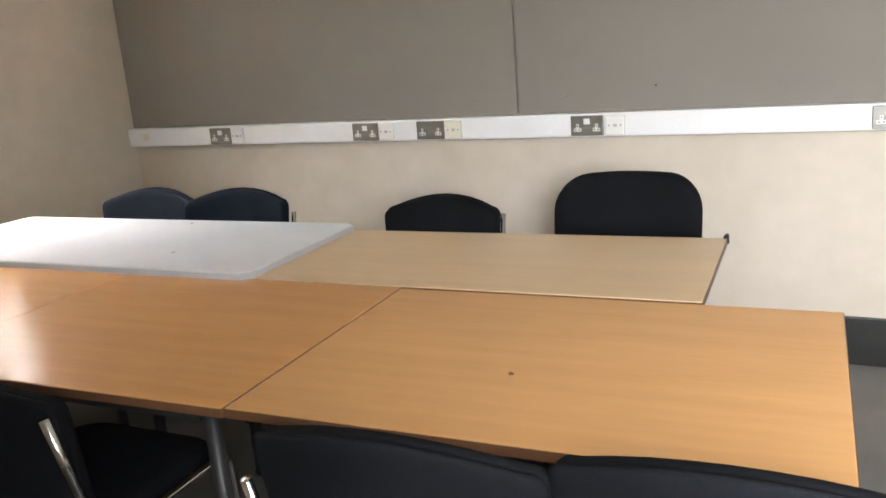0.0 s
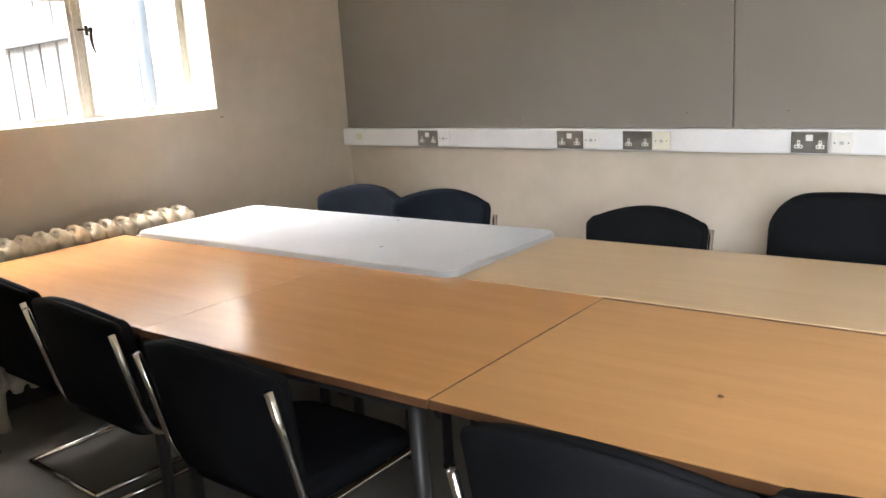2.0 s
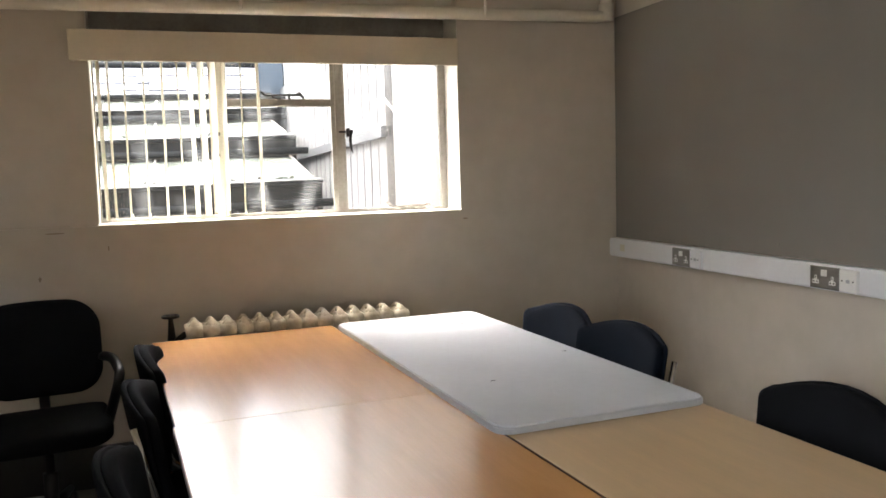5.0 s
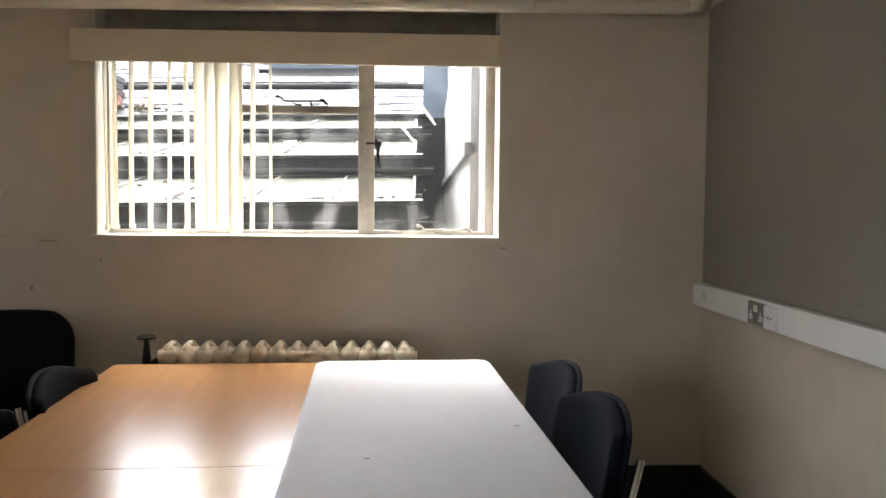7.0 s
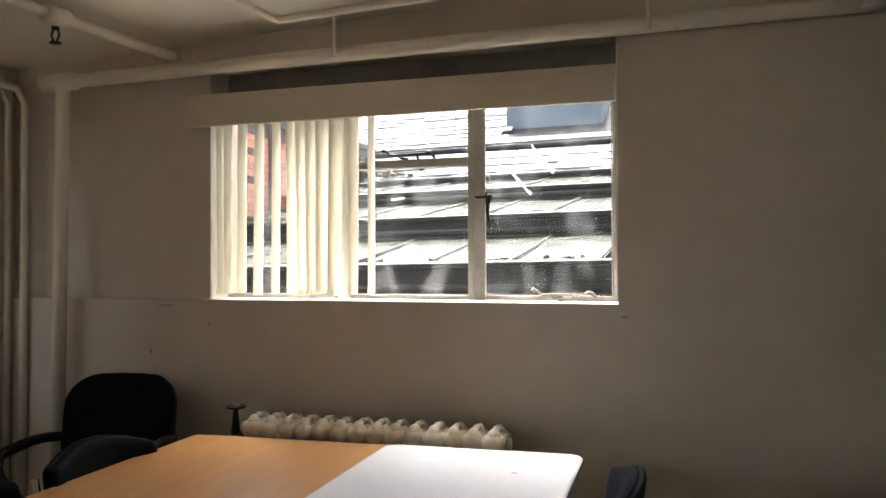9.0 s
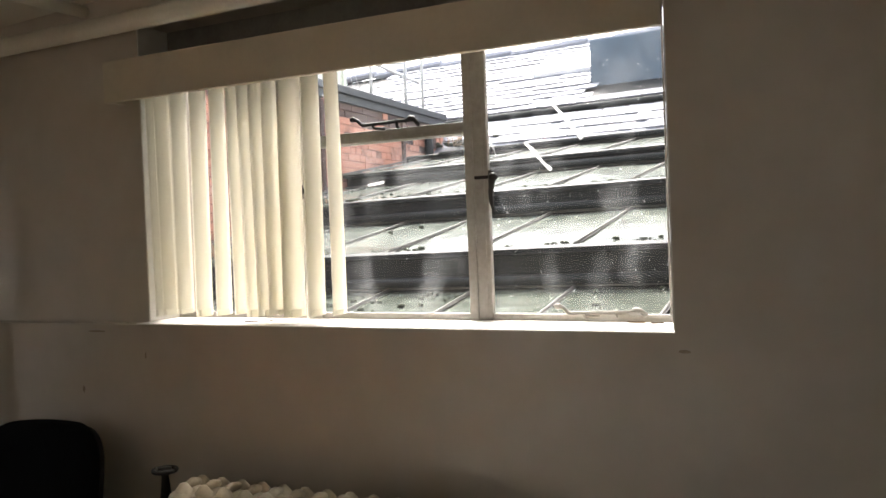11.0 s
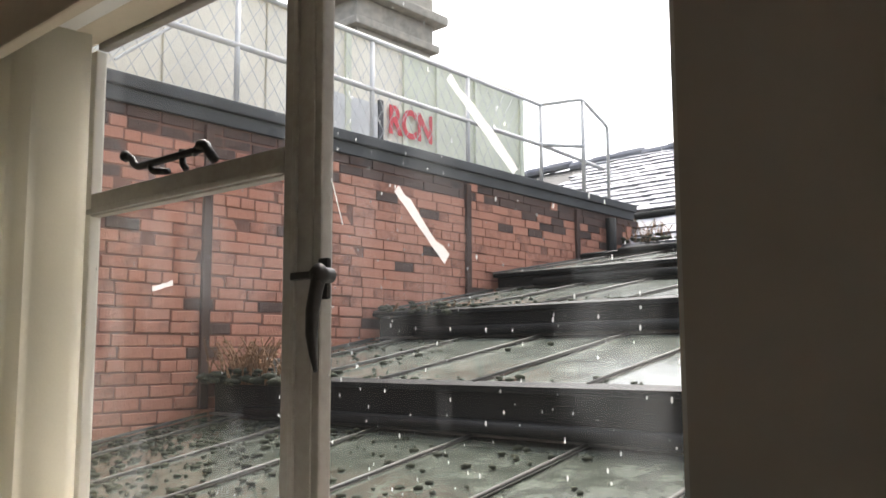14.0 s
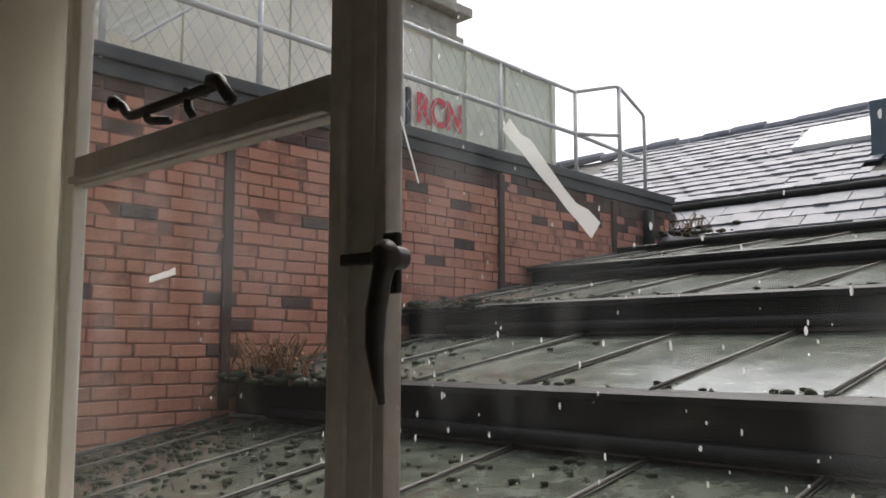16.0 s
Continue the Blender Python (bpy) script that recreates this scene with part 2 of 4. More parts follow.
def tube(points, r, sides=10, bm=None, cap=True):
    """A round bar along a line of points."""
    bm = bm or bmesh.new()
    pts = [Vector(p) for p in points]
    rings, side = [], None
    for i, p in enumerate(pts):
        d = (pts[min(i + 1, len(pts) - 1)] - pts[max(i - 1, 0)]).normalized()
        if side is None:
            side = d.orthogonal().normalized()
        side = (side - d * side.dot(d)).normalized()
        up = d.cross(side)
        rad = r[i] if isinstance(r, (list, tuple)) else r
        rings.append([bm.verts.new(p + (side * math.cos(a) + up * math.sin(a)) * rad) for a in (2 * math.pi * k / sides for k in range(sides))])
    for a, b in zip(rings, rings[1:]):
        for k in range(sides):
            bm.faces.new((a[k], a[(k + 1) % sides], b[(k + 1) % sides], b[k]))
    if cap:
        bm.faces.new(rings[0][::-1]), bm.faces.new(rings[-1])
    return bm


def bend(points, r=0.05, n=5):
    """Round off the corners of a line."""
    pts = [Vector(p) for p in points]
    out = [pts[0]]
    for a, b, c in zip(pts, pts[1:], pts[2:]):
        u, v = (a - b), (c - b)
        k = min(r, u.length * 0.48, v.length * 0.48)
        p, q = b + u.normalized() * k, b + v.normalized() * k
        out += [(1 - s) ** 2 * p + 2 * s * (1 - s) * b + s * s * q for s in (i / n for i in range(n + 1))]
    return out + [pts[-1]]


def round_rect(w, h, r, n=5, top=0.0):
    """Outline of a rounded rectangle; top raises the middle of its upper edge."""
    out = []
    for cx, cy, a0 in ((w / 2 - r, h / 2 - r, 0), (-w / 2 + r, h / 2 - r, 90), (-w / 2 + r, -h / 2 + r, 180), (w / 2 - r, -h / 2 + r, 270)):
        for i in range(n + 1):
            a = radians(a0 + 90 * i / n)
            out.append([cx + r * math.cos(a), cy + r * math.sin(a)])
        if a0 == 0 and top:
            out += [[(w / 2 - r) * (1 - 2 * i / 6), h / 2] for i in range(1, 6)]
    for p in out:
        if p[1] > 0 and top:
            p[1] += top * (1 - (2 * p[0] / w) ** 2) * (p[1] / (h / 2))
    return out


def cushion(outline, depth, soft=0.35, shape=None, bm=None):
    """A padded slab with rounded edges: the outline in u, v, its thickness along w; shape turns (u, v, w) into a place."""
    bm = bm or bmesh.new()
    shape = shape or (lambda u, v, w: (u, v, w))
    rows = [(0.55, 0.5), (0.85, 0.49), (0.95, 0.42), (0.99, 0.28), (1.0, 0.0), (0.99, -0.28), (0.95, -0.42), (0.85, -0.49), (0.55, -0.5)]
    rings = [[bm.verts.new(shape(u * s, v * s, w * depth)) for u, v in outline] for s, w in rows]
    n = len(outline)
    for a, b in zip(rings, rings[1:]):
        for k in range(n):
            bm.faces.new((a[k], a[(k + 1) % n], b[(k + 1) % n], b[k]))
    for ring, w in ((rings[0], 0.5), (rings[-1], -0.5)):
        c = bm.verts.new(shape(0, 0, w * depth))
        for k in range(n):
            bm.faces.new((ring[k], ring[(k + 1) % n], c))
    return bm


def slab_xy(outline, z0, z1, bm=None, bevel=0.0):
    bm = bm or bmesh.new()
    lo = [bm.verts.new((x, y, z0)) for x, y in outline]
    hi = [bm.verts.new((x, y, z1)) for x, y in outline]
    n = len(outline)
    top = bm.faces.new(hi)
    bm.faces.new(lo[::-1])
    for k in range(n):
        bm.faces.new((lo[k], lo[(k + 1) % n], hi[(k + 1) % n], hi[k]))
    if bevel:
        bmesh.ops.bevel(bm, geom=list(top.edges), offset=bevel, segments=2, affect="EDGES")
    return bm


def wall_box(name, label, material, *b):
    return tagged(link(name, box(*b), material), label, "wall", kind="structure")


# ---- the room ----
RX0, RY0, H = -3.84, -5.4, 2.62
WX0, WX1, SILL, HEAD = -2.742, -0.943, 1.240, 2.27
T = 0.32
tagged(link("floor", box(RX0 - T, 0.2, RY0 - 0.2, T, -0.1, 0), FLOOR), "dark grey-brown carpeted floor, worn and plain", "floor", kind="structure")
bm = box(RX0 - T, 0.2, RY0 - 0.2, T, H - 0.105, H + 0.1)
for v in bm.verts:
    v.co.z += 0.046 * v.co.x
tagged(link("ceiling", bm, CEIL), "cream painted plaster ceiling, slightly sagging", "ceiling", kind="structure")

# window wall, made of the pieces round its opening; the part left of the window stands back over a ledge
bm = box(WX1, 0.0, 0, T, 0, H)
box(RX0, WX0, 0.065, T, SILL, H, bm=bm)
box(RX0, WX1, 0, T, 0, SILL, bm=bm)
box(WX0, WX1, 0.06, T, HEAD, H, bm=bm)
tagged(link("wall_north", bm, WALL), "stained cream painted plaster wall round a window", "wall", kind="structure")
wall_box("wall_east", "cream painted plaster wall behind a felt board", WALL, 0, 0.2, RY0, T, 0, H)
wall_box("wall_south", "plain cream painted plaster wall", WALL, RX0, 0, RY0 - 0.2, RY0, 0, H)
bm = box(RX0 - T, RX0, W2_Y1, T, 0, H)
box(RX0 - T, RX0, W3_Y1, W2_Y0, 0, H, bm=bm)
box(RX0 - T, RX0, RY0 - 0.2, W3_Y0, 0, H, bm=bm)
box(RX0 - T, RX0, W3_Y0, W3_Y1, 0, W3_Z0, bm=bm)
box(RX0 - T, RX0, W3_Y0, W3_Y1, W3_Z1, H, bm=bm)
box(RX0 - T, RX0, W2_Y0, W2_Y1, 0, W2_Z0, bm=bm)
box(RX0 - T, RX0, W2_Y0, W2_Y1, W2_Z1, H, bm=bm)
tagged(link("wall_west", bm, WALL), "cream painted plaster wall with one window and one added opening", "wall", kind="structure")
tagged(link("skirting_north", box(RX0, -0.018, -0.018, -0.001, 0.002, 0.205, 0.004), BLACK_TRIM), "black painted skirting board", "skirting board", kind="structure")
tagged(link("skirting_east", box(-0.018, -0.001, RY0, -0.001, 0.002, 0.205, 0.004), BLACK_TRIM), "black painted skirting board", "skirting board", kind="structure")

# ---- window_1 ----
FY0, FY1 = 0.208, 0.226
win = thing("window_1", "white painted steel window with three lights, dirty panes", "window", kind="structure")
GX = [(-2.73, -2.181), (-2.122, -1.585), (-1.510, -0.985)]
FZ0, FZ1, TZ0, TZ1 = 1.264, 2.10, 1.804, 1.844
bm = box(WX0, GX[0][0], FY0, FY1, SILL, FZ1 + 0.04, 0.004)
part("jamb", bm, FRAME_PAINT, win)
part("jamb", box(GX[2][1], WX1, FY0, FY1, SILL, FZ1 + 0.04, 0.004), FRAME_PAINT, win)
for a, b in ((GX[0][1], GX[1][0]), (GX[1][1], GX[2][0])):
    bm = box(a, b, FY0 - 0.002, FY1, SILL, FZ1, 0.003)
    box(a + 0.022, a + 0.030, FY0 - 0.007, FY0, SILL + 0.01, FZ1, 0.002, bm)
    # left mullion takes the lighter paint, its sunlit edge put into the colour
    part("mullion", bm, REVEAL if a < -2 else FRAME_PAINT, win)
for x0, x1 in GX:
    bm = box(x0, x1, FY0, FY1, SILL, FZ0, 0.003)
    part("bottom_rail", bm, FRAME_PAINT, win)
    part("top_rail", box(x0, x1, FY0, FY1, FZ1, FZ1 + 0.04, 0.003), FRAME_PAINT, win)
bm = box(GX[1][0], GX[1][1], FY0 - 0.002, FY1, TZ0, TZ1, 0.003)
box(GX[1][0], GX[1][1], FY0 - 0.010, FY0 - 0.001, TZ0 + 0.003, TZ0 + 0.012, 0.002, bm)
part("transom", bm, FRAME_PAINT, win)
for i, (x0, x1) in enumerate(GX):
    spans = ((FZ0, TZ0), (TZ1, FZ1)) if i == 1 else ((FZ0, FZ1),)
    for z0, z1 in spans:
        p = part("pane", box(x0 - 0.002, x1 + 0.002, 0.216, 0.219, z0 - 0.002, z1 + 0.002), GLASS, win, "dirty clear glass")
        p.visible_shadow = False
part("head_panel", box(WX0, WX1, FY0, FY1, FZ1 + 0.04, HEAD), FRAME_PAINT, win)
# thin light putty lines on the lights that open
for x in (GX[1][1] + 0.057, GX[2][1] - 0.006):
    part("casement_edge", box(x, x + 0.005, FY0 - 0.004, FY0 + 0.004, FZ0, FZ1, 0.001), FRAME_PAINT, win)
sill = tagged(link("window_sill", box(WX0, WX1, 0.002, FY0, SILL - 0.02, SILL + 0.004, 0.003), REVEAL), "white painted window sill, chipped and dusty", "window sill", kind="structure")
bm = box(WX1 - 0.004, WX1 + 0.001, 0.002, FY0, SILL + 0.006, HEAD)
tagged(link("reveal_east", bm, REVEAL), "white painted window reveal", "reveal", kind="structure")
tagged(link("reveal_west", box(WX0 - 0.001, WX0 + 0.004, 0.067, FY0, SILL + 0.006, HEAD), REVEAL), "white painted window reveal", "reveal", kind="structure")


def casement_handle(name, x, z, s=1.0):
    """A curved iron cockspur handle on its plate."""
    h = part(name, box(-0.020, -0.002, -0.005, 0.002, -0.028, 0.022, 0.003), IRON_DARK, win, "black iron handle with a curved tail")
    h.matrix_basis = pose(x, FY0 - 0.003, z)
    bm = tube([(0, 0, 0), (0, -0.012, 0), (0.002, -0.022, 0), (0.003, -0.030, 0)], [0.009, 0.010, 0.014, 0.008], 14)
    part("boss", bm, IRON_DARK, h, smooth=True)
    pts = [(0.004, -0.02, 0.006), (0.000, -0.023, -0.016), (-0.004, -0.025, -0.042), (-0.003, -0.027, -0.07), (0.002, -0.028, -0.094), (0.008, -0.029, -0.113)]
    part("grip", tube(pts, [0.010, 0.0085, 0.0085, 0.0075, 0.005, 0.0025], 10), IRON_DARK, h, smooth=True)
    part("tongue", box(-0.06, 0.0, -0.016, -0.008, -0.004, 0.006, 0.002), IRON_DARK, h)
    return h


casement_handle("handle", -1.488, 1.670)
casement_handle("handle", -2.172, 1.668)


def casement_stay(x, y, z, length, dark, lift):
    """A peg stay: a bar with a curled end, on two curved feet."""
    pts = bend([(-length / 2 - 0.012, -0.016, lift + 0.018), (-length / 2 + 0.002, -0.014, lift + 0.018), (-length / 2 + 0.016, -0.012, lift), (length / 2, -0.006, lift + 0.003)], 0.012)
    s = part("stay", tube(pts, 0.0058, 8), dark, win, "dark iron peg stay", smooth=True)
    s.matrix_basis = pose(x, y, z)
    part("knob", tube([(-length / 2 - 0.022, -0.016, lift + 0.020), (-length / 2 - 0.012, -0.016, lift + 0.021), (-length / 2 - 0.002, -0.016, lift + 0.020)], [0.005, 0.010, 0.005], 8), dark, s, smooth=True)
    part("peg", tube(bend([(-length * 0.22, -0.011, lift + 0.003), (-length * 0.2, -0.011, lift - 0.012), (-length * 0.02, -0.003, 0.0)], 0.012), 0.005, 8), dark, s, smooth=True)
    part("peg", tube([(length * 0.2, -0.008, lift + 0.01), (length * 0.2, -0.006, 0.004), (length * 0.22, -0.002, -0.004)], 0.005, 8), dark, s, smooth=True)
    part("bracket", tube(bend([(length * 0.34, -0.006, lift), (length * 0.46, -0.006, lift + 0.012), (length * 0.58, -0.002, 0.0)], 0.015), [0.006] * 2 + [0.009] * 4 + [0.007] * 2, 8), dark, s, smooth=True)
    return s


casement_stay(-1.842, FY0 - 0.012, TZ1, 0.20, IRON_DARK, 0.016)
casement_stay(-1.18, FY0 - 0.006, FZ0 - 0.002, 0.22, mat("worn_white_iron", (0.22, 0.20, 0.18), 0.5, var=0.4, scale=20), 0.006)

# blinds: a headrail and hanging slats, most of them turned edge-on to the room
blind = thing("vertical_blind", "cream fabric vertical blind drawn to one side", "blind")
part("headrail", box(WX0 + 0.03, WX1 - 0.03, 0.066, 0.106, 2.070, 2.100, 0.004), WHITE_PLASTIC, blind)
slat_rows = [(-2.70, 14), (-2.655, 8), (-2.585, 4), (-2.505, 3), (-2.425, 5), (-2.35, 0), (-2.29, -16), (-2.235, -24), (-2.185, -28), (-2.135, -18), (-2.055, -4), (-1.975, 3)]
for k, (x, turn) in enumerate(slat_rows):
    bm = bmesh.new()
    cols = []
    for i in range(7):
        s = -1 + 2 * i / 6
        u, c = s * 0.0445, 0.007 * (1 - s * s)
        a = radians(90 - turn)
        px, py = u * math.cos(a) - c * math.sin(a), -u * math.sin(a) - c * math.cos(a)
        cols.append([bm.verts.new((x + px + 0.006 * math.sin(z * 2 + k), 0.084 + py, z)) for z in (1.262 + 0.005 * (k % 3), 1.29, 1.5, 1.75, 1.95, 2.070)])
    for a, b in zip(cols, cols[1:]):
        for i in range(5):
            bm.faces.new((a[i], b[i], b[i + 1], a[i + 1]))
    bmesh.ops.solidify(bm, geom=bm.faces[:], thickness=0.0012)
    slat = part("slat", bm, BLIND, blind, smooth=True)
    part("slat_weight", box(x - 0.002, x + 0.002, 0.056, 0.112, 1.261 + 0.005 * (k % 3), 1.286), BLIND, slat)
val = thing("blind_valance", "cream painted valance board over the window blind", "valance")
part("board", box(-2.815, -0.948, -0.022, -0.001, 1.997, 2.136, 0.004), VALANCE, val)
# added board that keeps sky light out of the recess above the valance
part("top_board", box(WX0 + 0.006, -0.948, 0.0, 0.205, 2.108, 2.126, 0.002), VALANCE, val)
part("end_return", box(-2.815, -2.798, 0.0005, 0.064, 1.999, 2.134, 0.003), VALANCE, val)

# ---- added window, unseen, farther along the west wall: an opening for the fill lamp ----
added_win = thing("window_3", "added unseen window beside the walker's start, opening for the fill lamp", "window", kind="structure")
for a, b in ((W3_Y0, W3_Y0 + 0.05), (W3_Y1 - 0.05, W3_Y1)):
    part("jamb", box(RX0 - 0.25, RX0 - 0.2, a, b, W3_Z0, W3_Z1, 0.004), FRAME_PAINT, added_win)
for a, b in ((W3_Z0, W3_Z0 + 0.05), (W3_Z1 - 0.05, W3_Z1)):
    part("rail", box(RX0 - 0.25, RX0 - 0.2, W3_Y0 + 0.05, W3_Y1 - 0.05, a, b, 0.004), FRAME_PAINT, added_win)
p = part("pane", box(RX0 - 0.228, RX0 - 0.224, W3_Y0 + 0.048, W3_Y1 - 0.048, W3_Z0 + 0.048, W3_Z1 - 0.048), GLASS, added_win)
p.visible_shadow = False

# ---- window_2, in the west wall ----
win2 = thing("window_2", "white painted window behind a closed cream blind", "window", kind="structure")
for a, b in ((W2_Y0, W2_Y0 + 0.05), (W2_Y1 - 0.05, W2_Y1), (-0.98, -0.92)):
    part("mullion", box(RX0 - 0.25, RX0 - 0.2, a, b, W2_Z0, W2_Z1, 0.004), FRAME_PAINT, win2)
for a, b in ((W2_Z0, W2_Z0 + 0.05), (W2_Z1 - 0.05, W2_Z1)):
    part("rail", box(RX0 - 0.25, RX0 - 0.2, W2_Y0 + 0.05, W2_Y1 - 0.05, a, b, 0.004), FRAME_PAINT, win2)
for a, b in ((W2_Y0 + 0.048, -0.978), (-0.922, W2_Y1 - 0.048)):
    p = part("pane", box(RX0 - 0.228, RX0 - 0.224, a, b, W2_Z0 + 0.048, W2_Z1 - 0.048), GLASS, win2)
    p.visible_shadow = False
blind2 = thing("vertical_blind", "cream fabric vertical blind, closed, beside the corner", "blind")
part("headrail", box(RX0 + 0.01, RX0 + 0.05, W2_Y0, W2_Y1 + 0.15, 2.25, 2.29, 0.004), WHITE_PLASTIC, blind2)
for k in range(22):
    y = 0.0 - 0.08 * k
    bm = box(RX0 + 0.03, RX0 + 0.034, y - 0.088, y, 0.87, 2.25)
    for v in bm.verts:
        v.co.x += 0.3 * (v.co.y - y + 0.04)
    part("slat", bm, BLIND_DENSE, blind2)

# ---- pipes ----
pipe = thing("heating_pipe", "cream painted heating pipe along the window wall", "pipe")
part("run", tube(bend([(-0.10, -0.07, 2.55), (-0.10, -0.07, 2.262), (-3.43, -0.07, 2.232), (-3.46, -0.07, 0.005)], 0.05), 0.032, 14), PIPE_PAINT, pipe, smooth=True)
part("elbow", tube([(-3.36, -0.07, 2.233), (-3.46, -0.07, 2.232), (-3.54, -0.07, 2.230)], 0.042, 14), PIPE_PAINT, pipe, smooth=True)
part("elbow", tube([(-0.10, -0.07, 2.24), (-0.10, -0.07, 2.33)], 0.042, 14), PIPE_PAINT, pipe, smooth=True)
for x in (-2.05, -0.82):
    part("hanger", tube([(x, -0.105, 2.235), (x, -0.105, 2.40), (x, -0.1, 2.53 + 0.046 * x)], 0.009, 8), PIPE_PAINT, pipe, smooth=True)
for px, py in ((-3.79, 0.0), (-3.70, 0.01)):
    rp = thing("riser_pipe", "cream painted thin riser pipe in the corner", "pipe", group="corner riser pipes")
    part("run", tube([(px, py - 0.03, 0.0), (px, py - 0.03, 2.16), (px - 0.02, py - 0.06, 2.23), (px - 0.03, py - 0.6, 2.24)], 0.018, 10), PIPE_PAINT, rp, smooth=True)
con = thing("conduit", "cream painted sprinkler pipe under the ceiling", "pipe")
part("run", tube([(-2.84, -0.06, 2.30), (-2.91, -1.3, 2.305), (-3.07, -4.2, 2.31)], 0.021, 12), PIPE_PAINT, con, smooth=True)
part("coupling", tube([(-2.872, -0.66, 2.302), (-2.878, -0.76, 2.3025)], 0.034, 12), PIPE_PAINT, con, smooth=True)
part("tee", tube([(-2.875, -0.71, 2.302), (-2.875, -0.71, 2.262)], 0.022, 12), PIPE_PAINT, con, smooth=True)
spr = thing("sprinkler_head", "small dark bronze sprinkler head under a ceiling pipe", "sprinkler", pose(-2.875, -0.71, 2.262))
part("body", tube([(0, 0, 0), (0, 0, -0.012)], 0.014, 10), IRON_DARK, spr, smooth=True)
for s in (-1, 1):
    part("arm", tube([(0.010 * s, 0, -0.01), (0.018 * s, 0, -0.03), (0.006 * s, 0, -0.058)], 0.0045, 8), IRON_DARK, spr, smooth=True)
part("deflector", tube([(0, 0, -0.056), (0, 0, -0.062)], 0.021, 14), IRON_DARK, spr, smooth=True)
con2 = thing("conduit", "cream painted conduit along the ceiling edge", "pipe")
part("run", tube(bend([(-2.30, -4.4, 2.36), (-2.22, -0.27, 2.345), (-0.05, -0.27, 2.43)], 0.03), 0.016, 10), PIPE_PAINT, con2, smooth=True)

# ---- felt board, trunking and sockets on the east wall ----
def slope_z(y):
    return -0.004 * y


def shear(bm):
    for v in bm.verts:
        v.co.z += slope_z(v.co.y)
    return bm


TRZ0, TRZ1 = 0.944, 1.045
for y0, y1 in ((-2.425, -0.012), (-4.9, -2.431)):
    tagged(link("felt_board", shear(box(-0.016, -0.001, y0, y1, TRZ1 + 0.003, 2.27, 0.003)), BOARD), "large grey felt pinboard panel fixed to the wall", "pinboard", group="felt board panels")
for y, z in ((-1.33, 1.10), (-2.22, 1.115), (-2.66, 1.12), (-3.05, 1.15), (-0.3, 1.2)):
    tagged(link("drawing_pin", tube([(-0.0155, y, z + slope_z(y)), (-0.02, y, z + slope_z(y))], 0.004, 8), CHROME), "small metal drawing pin in the felt board", "pin", group="drawing pins")
trunk = thing("cable_trunking", "white plastic dado cable trunking along the wall", "trunking", kind="structure")
part("body", shear(box(-0.05, -0.001, -5.3, -0.002, TRZ0, TRZ1, 0.005)), TRUNK, trunk)
part("lid", shear(box(-0.053, -0.0495, -5.3, -0.002, TRZ0 + 0.009, TRZ1 - 0.009, 0.0015)), TRUNK, trunk)
for y in (-0.14,):
    part("blank_label", shear(box(-0.0545, -0.0528, y - 0.022, y + 0.022, TRZ0 + 0.035, TRZ0 + 0.072)), CREAM_PLASTIC, trunk, "faded brown label")


def socket(y, double=True, switch=True):
    z = (TRZ0 + TRZ1) / 2 + slope_z(y) - 0.001
    w = 0.146 if double else 0.086
    s = thing("power_socket", "brushed metal %s power socket on white trunking" % ("double" if double else "single"), "socket", pose(-0.053, y, z), group="power sockets")
    part("plate", box(-0.009, 0, -w / 2, w / 2, -0.043, 0.043, 0.003), STEEL_PLATE, s)
    if switch:
        part("switch", box(-0.013, -0.0085, -0.014, 0.014, 0.006, 0.031, 0.002), WHITE_PLASTIC, s, "white rocker switch")
    for dy in ((-0.042, 0.042) if double else (0.0,)):
        ins = part("insert", box(-0.0105, -0.0085, dy - 0.0165, dy + 0.0165, -0.025, -0.010, 0.001), WHITE_PLASTIC, s, "white socket insert")
        box_up = box(-0.0105, -0.0085, dy - 0.006, dy + 0.006, -0.010, 0.008, 0.001)
        part("insert", box_up, WHITE_PLASTIC, s, "white socket insert")
        for a, b, c, d in ((dy - 0.012, dy - 0.005, -0.020, -0.015), (dy + 0.005, dy + 0.012, -0.020, -0.015), (dy - 0.002, dy + 0.002, -0.004, 0.004)):
            part("pin_hole", box(-0.0112, -0.0104, a, b, c, d), DARK_SLOT, ins)
    return s


def outlet(y, material, tall=0.082):
    z = (TRZ0 + TRZ1) / 2 + slope_z(y) - 0.001
    o = thing("data_outlet", "white plastic outlet plate on the trunking", "outlet", pose(-0.053, y, z), group="data outlets")
    part("plate", box(-0.016, 0, -0.041, 0.041, -tall / 2, tall / 2, 0.003), material, o)
    for dy in (-0.026, 0.026):
        part("screw", tube([(-0.0155, dy, 0), (-0.018, dy, 0)], 0.003, 8), DARK_SLOT, o)
    part("port", box(-0.0175, -0.0158, -0.009, 0.007, -0.007, 0.006), GREY_RIM, o)
    return o


for y, dbl, sw in ((-0.70, True, True), (-1.63, True, True), (-1.994, True, False), (-2.761, True, True), (-3.93, True, True)):
    socket(y, dbl, sw)
for y, m_ in ((-0.822, TRUNK), (-1.753, WHITE_PLASTIC), (-2.118, CREAM_PLASTIC), (-2.885, WHITE_PLASTIC), (-4.054, WHITE_PLASTIC)):
    outlet(y, m_)

# ---- tables ----
TAB = 0.735
SKEW = 3.25


